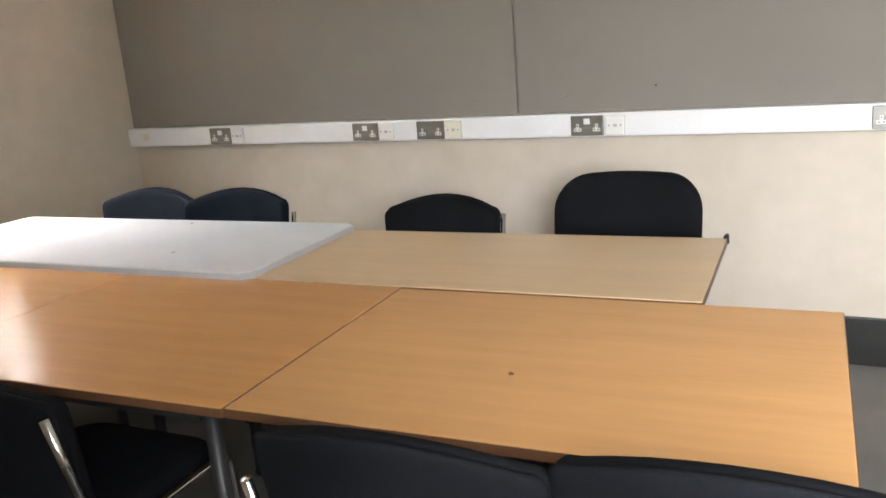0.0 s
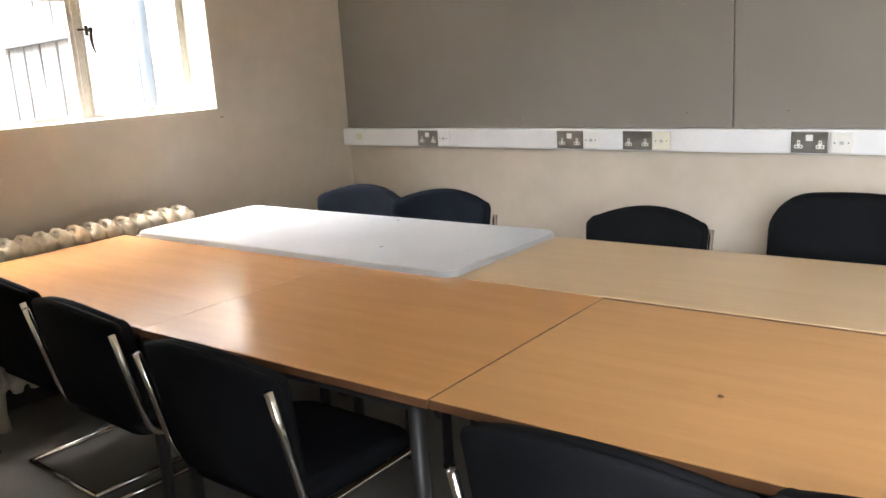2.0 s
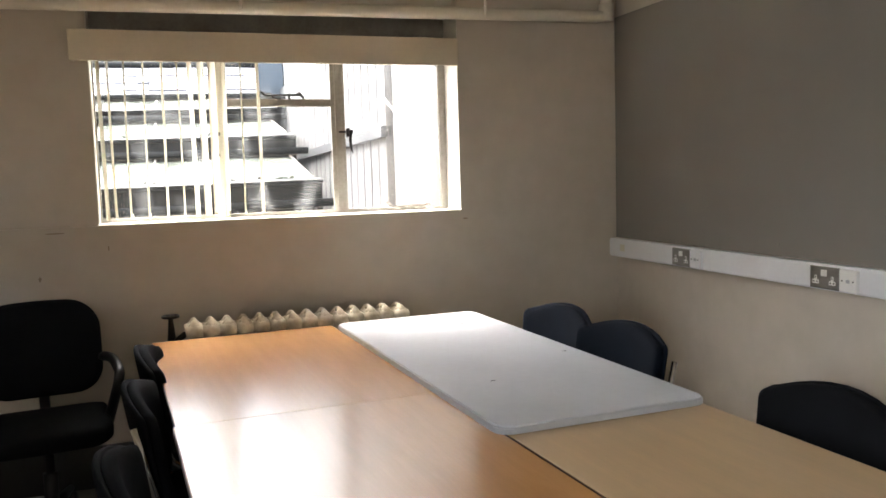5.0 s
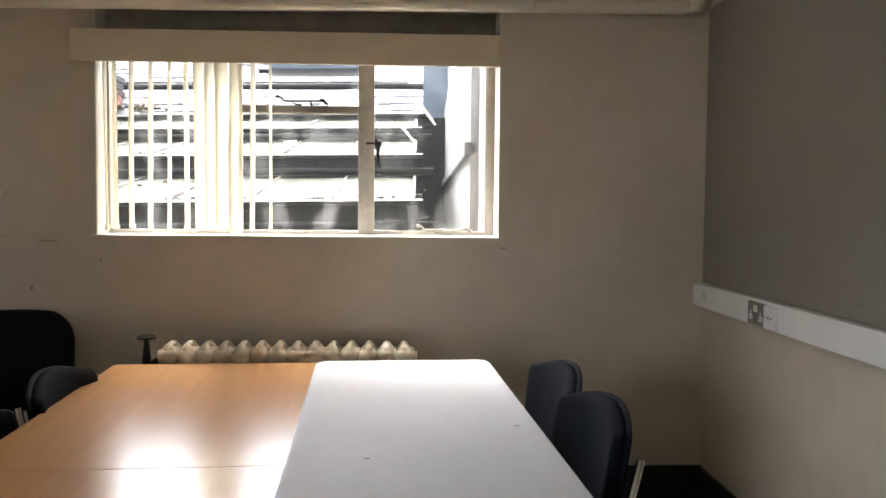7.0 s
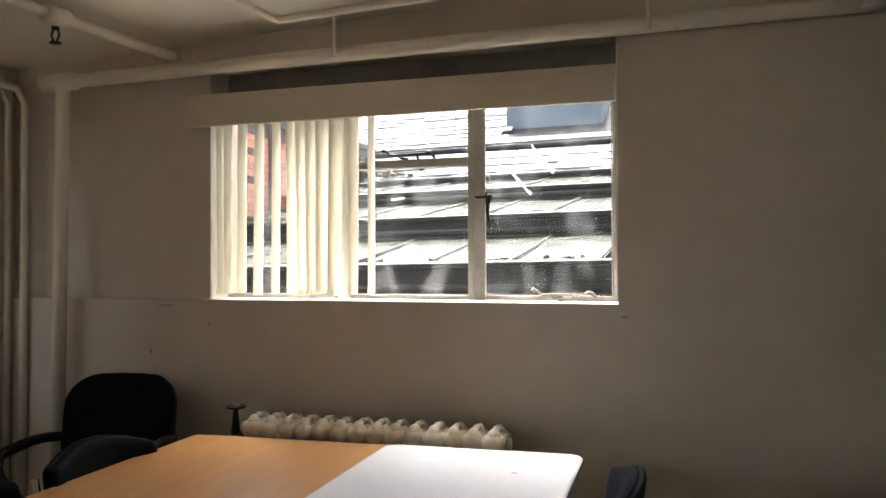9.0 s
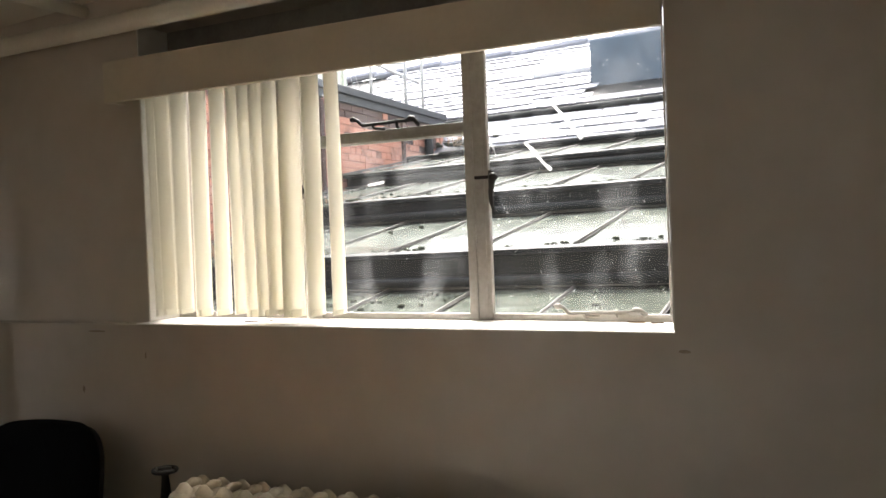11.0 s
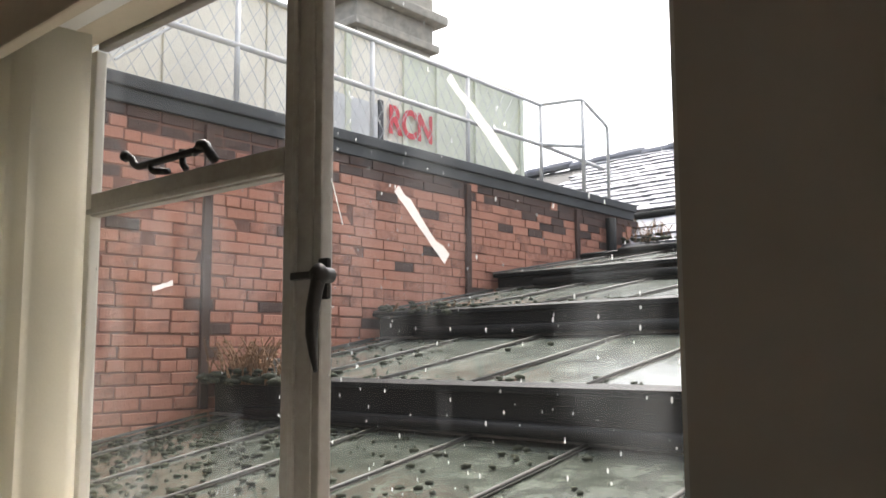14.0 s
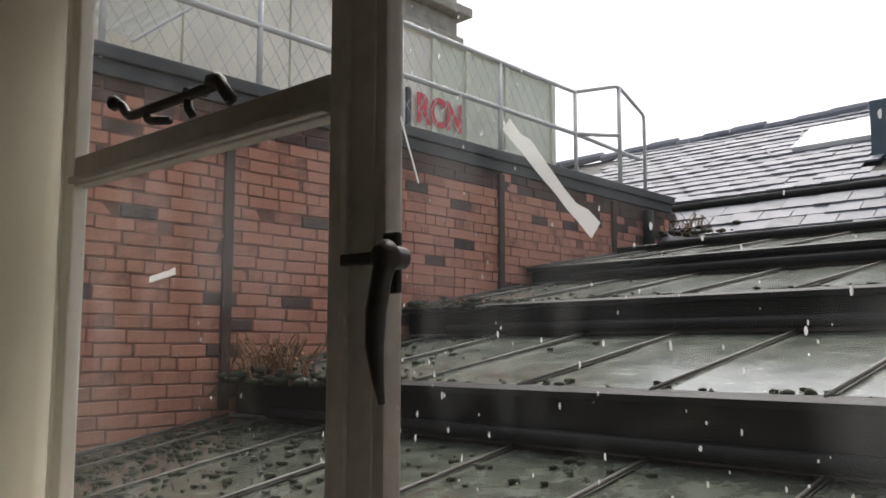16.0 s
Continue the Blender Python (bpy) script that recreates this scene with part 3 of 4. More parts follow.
def table(name, x, y, w, l, top, label, turn=SKEW, z=TAB):
    """A table whose far west corner is at x, y; w across, l towards the door end."""
    t = thing(name, label, "table", pose(x, y, 0, 0, 0, turn), group="meeting tables")
    part("tabletop", box(0, w, -l, 0, z - 0.022, z, 0.0025), top, t)
    for a in (box(-0.0015, 0, -l, 0, z - 0.022, z - 0.002), box(w, w + 0.0015, -l, 0, z - 0.022, z - 0.002), box(0, w, -l - 0.0015, -l, z - 0.022, z - 0.002)):
        part("edging", a, EDGE, t)
    for a, b in ((0.06, -0.08), (w - 0.06, -0.08), (0.06, -l + 0.08), (w - 0.06, -l + 0.08)):
        leg = part("leg", tube([(a, b, 0.012), (a, b, z - 0.022)], 0.019, 12), TABLE_LEG, t, smooth=True)
        part("foot", tube([(a, b, 0.0), (a, b, 0.014)], 0.022, 12), SHELL, leg, smooth=True)
    for a in (0.06, w - 0.06):
        part("rail", box(a - 0.012, a + 0.012, -l + 0.1, -0.1, z - 0.065, z - 0.023, 0.003), TABLE_LEG, t)
    for b in (-0.08, -l + 0.08):
        part("rail", box(0.08, w - 0.08, b - 0.012, b + 0.012, z - 0.065, z - 0.023, 0.003), TABLE_LEG, t)
    return t


def along(x, y, d, s=0.0, turn=SKEW):
    a = radians(turn)
    return x + d * math.sin(a) + s * math.cos(a), y - d * math.cos(a) + s * math.sin(a)


AX, AY = -2.529, -0.339
table("meeting_table", AX, AY, 0.808, 1.35, BEECH_A, "orange beech laminate table beside the radiator")
table("meeting_table", *along(AX, AY, 1.3505, -0.006), 0.822, 1.026, BEECH_A, "orange beech laminate table in the joined row")
table("meeting_table", *along(AX, AY, 2.383, -0.002), 0.806, 1.145, BEECH_B, "light beech laminate table at the row's end")
BX, BY = along(AX, AY, 0.0, 0.82)
table("meeting_table", *along(BX, BY, 0.06, 0.005), 0.655, 1.58, BEECH_C, "pale beech laminate table under a white panel", z=TAB - 0.002)
table("meeting_table", *along(BX, BY, 1.6455, 0.008), 0.652, 1.565, BEECH_C, "pale beech laminate table along the felt board side", z=TAB - 0.002)

wb = thing("whiteboard", "white melamine board with grey rim lying on the tables", "whiteboard", pose(-1.715, -0.372, TAB, 0, 0, 2.8))
o = [(x + 0.347, y - 0.888) for x, y in round_rect(0.694, 1.776, 0.05, 6)]
part("rim", slab_xy(o, 0.0, 0.019, bevel=0.004), GREY_RIM, wb, "grey plastic rim")
o = [(x + 0.347, y - 0.888) for x, y in round_rect(0.682, 1.764, 0.045, 6)]
part("face", slab_xy(o, 0.0185, 0.0215, bevel=0.001), WHITEBOARD, wb)
for x, y in ((0.51, -0.30), (0.63, -1.02), (0.2, -1.3)):
    part("mark", box(x - 0.008, x + 0.008, y - 0.003, y + 0.003, 0.0214, 0.0219), DARK_SLOT, wb)
x, y = along(AX, AY, 2.894, 0.285)
tagged(link("brown_crumb", tube([(x, y, TAB), (x + 0.003, y, TAB + 0.003)], 0.006, 7), EDGE), "small dark brown speck on the table top", "crumb")
x, y = along(BX, BY, 3.206, 0.654)
clip = thing("table_clip", "black plastic clip on the table corner", "clip", pose(x, y, TAB - 0.002, 0, 0, SKEW))
part("jaw", tube([(-0.01, 0.0, 0.006), (0.012, -0.004, 0.008), (0.02, -0.006, -0.02)], [0.006, 0.007, 0.005], 8), SHELL, clip, smooth=True)


# ---- chairs ----
def back_shape(x0, z0, lean, curve):
    return lambda u, v, w: (x0 - lean * (v + 0.2) + curve * (u / 0.24) ** 2 + w, u, z0 + v)


def chair_back(w, h, arch):
    """Outline of a chair back: round lower corners, tighter upper ones under an arched top."""
    out = []
    for cx, cy, r, a0 in ((w / 2, h / 2 - arch, 0.032, 0), (-w / 2, h / 2 - arch, 0.032, 90), (-w / 2 + 0.012, -h / 2, 0.07, 180), (w / 2 - 0.012, -h / 2, 0.07, 270)):
        sx, sy = (1 if cx > 0 else -1), (1 if cy > 0 else -1)
        for i in range(6):
            a = radians(a0 + 90 * i / 5)
            out.append((cx - sx * r + r * math.cos(a), cy - sy * r + r * math.sin(a)))
        if a0 == 0:
            n, x0 = 8, w / 2 - 0.032
            out += [(x0 * (1 - 2 * i / n), h / 2 - arch * (1 - 2 * i / n) ** 2) for i in range(1, n)]
    return out


def visitor_chair(name, m, cloth, label, width=0.49, group="visitor chairs", rise=0.0):
    """A cantilever chair that faces +x: padded back and seat on a chromed tube frame."""
    c = thing(name, label, "chair", m, group)
    o = chair_back(width, 0.366, 0.04)
    part("backrest", cushion(o, 0.045, shape=back_shape(-0.20, 0.640 + rise, 0.16, 0.045)), cloth, c, smooth=True)
    o = chair_back(width + 0.012, 0.38, 0.042)
    part("back_shell", cushion(o, 0.022, shape=back_shape(-0.225, 0.637 + rise, 0.16, 0.045)), cloth, c, "upholstered rear of the back", smooth=True)
    o = round_rect(0.44, 0.46, 0.08, 6)
    part("seat", cushion(o, 0.06, shape=lambda u, v, w: (u + 0.03, v, 0.45 + w - 0.02 * (u / 0.22) ** 2)), cloth, c, smooth=True)
    for s in (-1, 1):
        y = s * (width / 2 + 0.006)
        pts = bend([(-0.258, y, 0.755), (-0.21, y, 0.55), (-0.18, y, 0.425), (0.24, y * 0.98, 0.43), (0.27, y * 0.98, 0.012), (-0.13, y * 0.98, 0.012)], 0.06)
        part("side_tube", tube(pts, 0.0105, 10), CHROME, c, "chromed steel tube", smooth=True)
    part("rear_bar", tube([(-0.125, -width / 2 + 0.005, 0.012), (-0.125, width / 2 - 0.005, 0.012)], 0.0105, 10), CHROME, c, "chromed steel tube", smooth=True)
    part("seat_bar", tube([(0.12, -width / 2 + 0.005, 0.42), (0.12, width / 2 - 0.005, 0.42)], 0.0105, 10), CHROME, c, "chromed steel tube", smooth=True)
    return c


near = visitor_chair("visitor_chair", pose(-2.29, -0.88, 0, 0, 0, 1), UPH_BLACK, "black upholstered cantilever chair with chrome frame, under the table")
for x, y, a in ((-2.31, -1.47, 1), (-2.34, -2.17, 2)):
    copy_thing(near, pose(x, y, 0, 0, 0, a))
tall = visitor_chair("visitor_chair", pose(-2.37, -3.22, 0, 0, 0, 2), UPH_BLACK, "black upholstered cantilever chair with a higher back, under the table", rise=0.05)
copy_thing(tall, pose(-2.31, -3.70, 0, 0, 0, 3))
far = visitor_chair("visitor_chair", pose(-1.07, -0.95, 0, 0, 0, 184), UPH_BLUE, "dark blue upholstered chair tucked under the white panel", width=0.51, group="chairs along the board", rise=0.03)
copy_thing(far, pose(-1.05, -1.45, 0, 0, 0, 186))
visitor_chair("visitor_chair", pose(-0.97, -2.39, 0, 0, 0, 183), UPH_BLACK, "black upholstered chair tucked under the pale table", width=0.475, group="chairs along the board")


def office_chair(name, m, label, top, width, arms):
    c = thing(name, label, "office chair", m)
    h = top - 0.52
    part("backrest", cushion(round_rect(width, h, 0.12, 7, top=0.012), 0.075, shape=back_shape(-0.21, 0.52 + h / 2, 0.14, 0.05)), UPH_BLACK, c, smooth=True)
    part("back_shell", cushion(round_rect(width - 0.02, h - 0.02, 0.11, 7), 0.03, shape=back_shape(-0.255, 0.52 + h / 2, 0.14, 0.05)), SHELL, c, smooth=True)
    part("seat", cushion(round_rect(0.48, 0.49, 0.09, 6), 0.08, shape=lambda u, v, w: (u + 0.05, v, 0.46 + w - 0.03 * (u / 0.24) ** 2)), UPH_BLACK, c, smooth=True)
    part("back_bar", tube(bend([(-0.26, 0, 0.66), (-0.27, 0, 0.42), (0.03, 0, 0.40)], 0.06), 0.022, 10), SHELL, c, smooth=True)
    part("column", tube([(0.04, 0, 0.09), (0.04, 0, 0.25), (0.04, 0, 0.251), (0.04, 0, 0.42)], [0.03, 0.03, 0.018, 0.018], 12), SHELL, c, smooth=True)
    for k in range(5):
        a = radians(72 * k + 20)
        ex, ey = 0.04 + 0.29 * math.cos(a), 0.29 * math.sin(a)
        leg = part("base_arm", tube([(0.04, 0, 0.10), (ex, ey, 0.075)], [0.028, 0.016], 8), SHELL, c, smooth=True)
        part("castor", tube([(ex - 0.02 * math.sin(a), ey + 0.02 * math.cos(a), 0.028), (ex + 0.02 * math.sin(a), ey - 0.02 * math.cos(a), 0.028)], 0.028, 12), SHELL, leg, smooth=True)
        part("castor_stem", tube([(ex, ey, 0.04), (ex, ey, 0.08)], 0.008, 8), SHELL, leg, smooth=True)
    if arms:
        for s in (-1, 1):
            y = s * (width / 2 + 0.02)
            pts = bend([(-0.235, y - 0.04 * s, 0.665), (-0.05, y + 0.01 * s, 0.69), (0.17, y + 0.02 * s, 0.665), (0.2, y, 0.60), (0.07, y - 0.03 * s, 0.44)], 0.08)
            part("armrest", tube(pts, 0.021, 10), SHELL, c, "black moulded loop armrest", smooth=True)
    return c


office_chair("office_chair", pose(-0.73, -3.06, 0, 0, 0, 182), "black upholstered high-backed office chair facing the table", 0.866, 0.55, False)
office_chair("office_chair", pose(-2.96, -0.42, 0, 0, 0, -82), "black office armchair with loop arms in the corner", 0.92, 0.49, True)

# ---- radiator ----
rad = thing("radiator", "cream enamelled cast-iron column radiator under the window", "radiator")
NS, RADX0, PITCH = 14, -2.345, 0.0755


def rad_section(x):
    bm = bmesh.new()
    for y in (-0.225, -0.145):
        tube([(x, y, 0.15), (x, y, 0.19), (x, y, 0.26), (x, y, 0.45), (x, y, 0.66), (x, y, 0.74), (x, y, 0.78), (x, y, 0.80)],
             [0.020, 0.034, 0.026, 0.024, 0.026, 0.034, 0.026, 0.010], 10, bm)
    for y in (-0.225, -0.185, -0.145):
        tube([(x - PITCH / 2, y, 0.742), (x, y, 0.748), (x + PITCH / 2, y, 0.742)], [0.030, 0.035, 0.030], 10, bm)
    for z, r in ((0.745, 0.040), (0.20, 0.038)):
        tube([(x, -0.262, z), (x, -0.245, z), (x, -0.185, z), (x, -0.125, z), (x, -0.108, z)], [r * 0.5, r * 0.95, r, r * 0.95, r * 0.5], 10, bm)
    tube([(x, -0.225, 0.782), (x, -0.185, 0.792), (x, -0.145, 0.782)], [0.012, 0.015, 0.012], 8, bm)
    return bm


for k in range(NS):
    part("section", rad_section(RADX0 + PITCH * k), IRON_CREAM, rad, smooth=True)
for k in (0, NS - 1):
    for y in (-0.225, -0.145):
        part("foot", tube([(RADX0 + PITCH * k, y, 0.0), (RADX0 + PITCH * k, y, 0.08), (RADX0 + PITCH * k, y, 0.17)], [0.026, 0.018, 0.024], 10), IRON_CREAM, rad, smooth=True)
part("end_boss", tube([(RADX0 + PITCH * (NS - 1) + 0.02, -0.185, 0.74), (RADX0 + PITCH * (NS - 1) + 0.055, -0.185, 0.74)], [0.03, 0.022], 12), IRON_CREAM, rad, smooth=True)
valve = thing("radiator_valve", "dark iron wheel valve standing beside the radiator", "valve", pose(-2.445, -0.195, 0))
part("riser", tube([(0, 0, 0.005), (0, 0, 0.60), (0, 0, 0.66), (0, 0, 0.70), (0, 0, 0.72)], [0.016, 0.016, 0.03, 0.03, 0.012], 12), IRON_DARK, valve, smooth=True)
part("spindle", tube([(0, 0, 0.71), (0, 0, 0.80), (0, 0, 0.815)], [0.020, 0.011, 0.011], 10), IRON_DARK, valve, smooth=True)
part("wheel", tube([(0.034 * math.cos(a), 0.034 * math.sin(a), 0.822) for a in (2 * math.pi * k / 20 for k in range(21))], 0.007, 8), IRON_DARK, valve, smooth=True)
part("wheel_hub", tube([(0, 0, 0.812), (0, 0, 0.83)], 0.02, 10), IRON_DARK, valve, smooth=True)
part("tail", tube([(0.01, 0, 0.70), (0.06, 0, 0.735), (0.085, 0, 0.738)], 0.014, 10), IRON_DARK, valve, smooth=True)

INSIDE = set(bpy.data.objects)

# ---- outside: ground, the tiered roof ----
tagged(link("ground", box(-400, 400, 1.0, 800, -4.2, -4.0), GROUND), "dark wet ground far below the roofs", "ground", kind="structure")
ROOF_X0, ROOF_X1 = -5.30, -1.27
TIERS = [(0.75, 1.01), (2.19, 1.495), (3.57, 1.935), (4.98, 2.325), (6.35, 2.62)]
roof = thing("glazed_roof", "tiered wet glass roof with black lead-covered steps", "roof", kind="structure")
RISE = 0.176


def sheet_z(k, y):
    return TIERS[k][1] + RISE * (y - TIERS[k][0])


for k in range(4):
    y0, z0 = TIERS[k]
    y1, z1 = TIERS[k + 1]
    zt = z0 + RISE * (y1 - y0)
    # riser face, nosing and ledge between this sheet and the next
    bm = bmesh.new()
    prof = [(y1 + 0.02, zt - 0.15), (y1 + 0.02, z1 - 0.035), (y1 - 0.05, z1 - 0.03), (y1 - 0.055, z1 - 0.005), (y1 + 0.0, z1 + 0.012), (y1 + 0.10, z1 + 0.012), (y1 + 0.10, zt - 0.15)]
    a = [bm.verts.new((ROOF_X0 + 0.06, y, z)) for y, z in prof]
    b = [bm.verts.new((ROOF_X1, y, z)) for y, z in prof]
    n = len(prof)
    for i in range(n):
        bm.faces.new((a[i], a[(i + 1) % n], b[(i + 1) % n], b[i]))
    bm.faces.new(a[::-1]), bm.faces.new(b)
    step = part("lead_step", bm, LEAD, roof, "black lead-covered step")
    part("gutter_bar", tube([(ROOF_X0 + 0.5, y1 - 0.05, zt + 0.045), (-3.0, y1 - 0.055, zt + 0.05), (ROOF_X1 + 0.1, y1 - 0.05, zt + 0.045)], 0.032, 10), LEAD, step, smooth=True)
    part("flashing", box(ROOF_X0 + 0.06, ROOF_X1, y1 - 0.02, y1 + 0.018, zt + 0.004, zt + 0.02, 0.003), RIB, step)
    # glass sheets between bars
    xs = [ROOF_X1 - 0.07 - 0.6 * i for i in range(8)]
    xs = [x for x in xs if x > ROOF_X0] + [ROOF_X0 + 0.02]
    ya = y0 if k else -0.0 + 0.36
    for xa, xb in zip(xs, xs[1:]):
        bm = bmesh.new()
        m_ = 8
        top, low = [], []
        for i in range(m_ + 1):
            y = ya + (y1 + 0.01 - ya) * i / m_
            top.append([bm.verts.new((x, y, sheet_z(k, y) + 0.004 * math.sin(3 * y + 5 * x))) for x in (xa - 0.002, (xa + xb) / 2, xb + 0.002)])
            low.append([bm.verts.new((x, y, sheet_z(k, y) - 0.03)) for x in (xa - 0.002, xb + 0.002)])
        for i in range(m_):
            for j in range(2):
                bm.faces.new((top[i][j], top[i][j + 1], top[i + 1][j + 1], top[i + 1][j]))
        for i in range(m_):
            bm.faces.new((low[i][0], low[i + 1][0], low[i + 1][1], low[i][1]))
        bm.faces.new((top[0][0], top[0][1], top[0][2], low[0][1], low[0][0]))
        part("glass_sheet", bm, SHEET if k else SHEET_DIRTY, roof, "wet grey-green sheet", smooth=False)
    for x in xs:
        pts = [(x, y, sheet_z(k, y) + 0.012) for y in (ya, (ya + y1) / 2, y1 - 0.01)]
        bm = tube(pts, 0.008, 8)
        part("glazing_bar", bm, RIB, roof, smooth=True)
        bm = bmesh.new()
        v = [bm.verts.new((x + dx, y, sheet_z(k, y) + dz)) for y in (ya, y1 - 0.01) for dx, dz in ((-0.013, 0.003), (0.013, 0.003), (0.013, 0.007), (-0.013, 0.007))]
        for q in ((0, 1, 5, 4), (1, 2, 6, 5), (2, 3, 7, 6), (3, 0, 4, 7), (0, 3, 2, 1), (4, 5, 6, 7)):
            bm.faces.new([v[i] for i in q])
        part("bar_flashing", bm, RIB, roof)
# the roof's solid body under the sheets
bm = bmesh.new()
prof = [(0.36, -4.0), (0.36, 0.7), (6.4, 2.3), (6.4, -4.0)]
a = [bm.verts.new((ROOF_X0, y, z)) for y, z in prof]
b = [bm.verts.new((ROOF_X1, y, z)) for y, z in prof]
for i in range(4):
    bm.faces.new((a[i], a[(i + 1) % 4], b[(i + 1) % 4], b[i]))
bm.faces.new(a[::-1]), bm.faces.new(b)
part("roof_body", bm, LEAD, roof, "dark roof base")

# moss clumps, droppings and twigs lying on the sheets
rnd = random.Random(5)


def blob(bm, x, y, z, r):
    m_ = bmesh.ops.create_icosphere(bm, subdivisions=1, radius=r)
    for v in m_["verts"]:
        v.co = Vector((x + v.co.x * rnd.uniform(0.7, 1.3), y + v.co.y * rnd.uniform(0.7, 1.3), z + v.co.z * rnd.uniform(0.35, 0.6)))


bm = bmesh.new()
for k in range(4):
    y0, y1 = TIERS[k][0], TIERS[k + 1][0]
    for i in range((1000, 380, 240, 80)[k]):
        edge = rnd.random()
        y = rnd.uniform(y0 + 0.05, y1 - 0.06)
        x = rnd.uniform(ROOF_X0 + 0.1, ROOF_X1 - 0.1) if edge < 0.35 else ROOF_X0 + 0.1 + abs(rnd.gauss(0, 0.8))
        if k and edge < 0.6:
            y = y0 + 0.03 + abs(rnd.gauss(0, 0.08))
        blob(bm, x, y, sheet_z(k, y) + 0.006, 0.004 + 0.024 * rnd.random() ** 2.4)
tagged(link("moss_clumps", bm, MOSS, smooth=True), "dark moss clumps scattered over the wet roof sheets", "moss", kind="stuff")


def weed(name, x, y, z, n, h, spread, label, mossy):
    w = thing(name, label, "plant", pose(x, y, z))
    bm = bmesh.new()
    for i in range(int(mossy * 90)):
        blob(bm, rnd.gauss(0, spread * 0.7), rnd.gauss(0, 0.05), abs(rnd.gauss(0, 0.03)) + 0.01, rnd.uniform(0.02, 0.05))
    part("moss_cushion", bm, MOSS, w, "dark green moss", smooth=True)
    bm = bmesh.new()
    for i in range(n):
        bx, by, a, l = rnd.gauss(0, spread * 0.5), rnd.gauss(0, 0.04), rnd.uniform(0, 6.3), h * rnd.uniform(0.5, 1.1)
        dx, dy = math.cos(a) * l * 0.62, math.sin(a) * l * 0.4
        tube([(bx, by, 0), (bx + dx * 0.4, by + dy * 0.4, l * 0.6), (bx + dx, by + dy, l)], [0.005, 0.0042, 0.0025], 4, bm)
        for j in range(4):
            f = rnd.uniform(0.4, 1.0)
            p = Vector((bx + dx * f, by + dy * f, l * f))
            q = [bm.verts.new(p + Vector((rnd.uniform(-1, 1), rnd.uniform(-1, 1), rnd.uniform(-0.3, 1))) * 0.018) for _ in range(3)]
            bm.faces.new(q)
    part("stems", bm, DRY, w, "dry brown stems")
    return w


weed("weed_clump", -4.80, 2.15, 1.46, 85, 0.25, 0.30, "dry brown weeds growing on the roof step", 1.6)
weed("weed_clump", -4.75, 3.60, 1.90, 18, 0.10, 0.35, "dark mossy weeds on the roof step", 1.2)
weed("weed_clump", -4.95, 7.15, 2.80, 30, 0.22, 0.25, "dry weeds in the gutter beside the slates", 0.4)
pl = thing("wooden_batten", "pale wet wooden batten lying on the roof sheets", "batten")
bm = box(-0.02, 0.02, -0.19, 0.19, 0, 0.028, 0.003)
part("plank", bm, mat("pale_batten_wood", (0.45, 0.38, 0.22), 0.6, var=0.2, stretch=(8, 1, 1)), pl)
pl.matrix_basis = pose(-2.25, 1.28, sheet_z(0, 1.28) + 0.008, 11, 0, -24)

# ---- brick wall with coping, downpipes and railing ----
BWX, BY0, BY1, BZ0, BZ1 = -5.31, -0.6, 7.2, 0.75, 3.10
bw = thing("brick_wall", "sooty red brick parapet wall with dark coping", "brick wall", kind="structure")
part("mortar_core", box(BWX - 0.35, BWX - 0.008, BY0, BY1 + 0.25, -4.0, BZ1), MORTAR, bw, "dark mortar")
bm = box(BWX - 0.40, BWX + 0.045, BY0, BY1 + 0.3, BZ1 + 0.09, BZ1 + 0.17, 0.012)
box(BWX - 0.37, BWX + 0.02, BY0, BY1 + 0.28, BZ1, BZ1 + 0.09, 0.01, bm)
part("coping", bm, COPING, bw, "weathered dark coping")
for y in (2.16, 4.67, 6.35):
    dp = thing("wall_batten", "dark rusted vertical strap fixed to the brick wall", "downpipe", group="wall straps")
    part("strap", box(BWX - 0.004, BWX + 0.03, y - 0.03, y + 0.03, 1.3, BZ1 - 0.02, 0.006), mat("rusty_dark_strap", (0.07, 0.042, 0.034), 0.8, var=0.4, scale=6, bump=0.3), dp)
dp = thing("drainpipe", "dark cast-iron drainpipe at the end of the brick wall", "downpipe")
part("pipe", tube([(BWX + 0.07, 6.9, 2.2), (BWX + 0.07, 6.9, 3.05)], 0.055, 12), LEAD, dp, smooth=True)

rail = thing("safety_railing", "galvanised two-rail safety railing above the brick wall", "railing")
RXR = -5.62
RZ = BZ1 + 0.16
for y in (1.5, 2.56, 3.85, 5.05, 6.2):
    part("post", tube([(RXR, y, RZ), (RXR, y, RZ + 0.93)], 0.02, 10), RAIL, rail, smooth=True)
part("top_rail", tube([(RXR, 0.2, RZ + 0.99), (RXR, 6.2, RZ + 0.93)], 0.021, 10), RAIL, rail, smooth=True)
part("mid_rail", tube([(RXR, 0.2, RZ + 0.56), (RXR, 6.2, RZ + 0.51), (RXR, 7.4, RZ + 0.46)], 0.022, 10), RAIL, rail, smooth=True)
part("end_rail", tube(bend([(RXR, 6.2, RZ + 0.93), (RXR + 0.2, 6.64, RZ + 1.05), (RXR + 0.2, 6.72, RZ + 1.04), (RXR + 0.05, 7.42, RZ + 0.94), (RXR + 0.05, 7.42, RZ)], 0.06), 0.019, 10), RAIL, rail, smooth=True)
part("end_post", tube([(RXR + 0.2, 6.68, RZ - 0.02), (RXR + 0.2, 6.68, RZ + 1.04)], 0.022, 10), RAIL, rail, smooth=True)
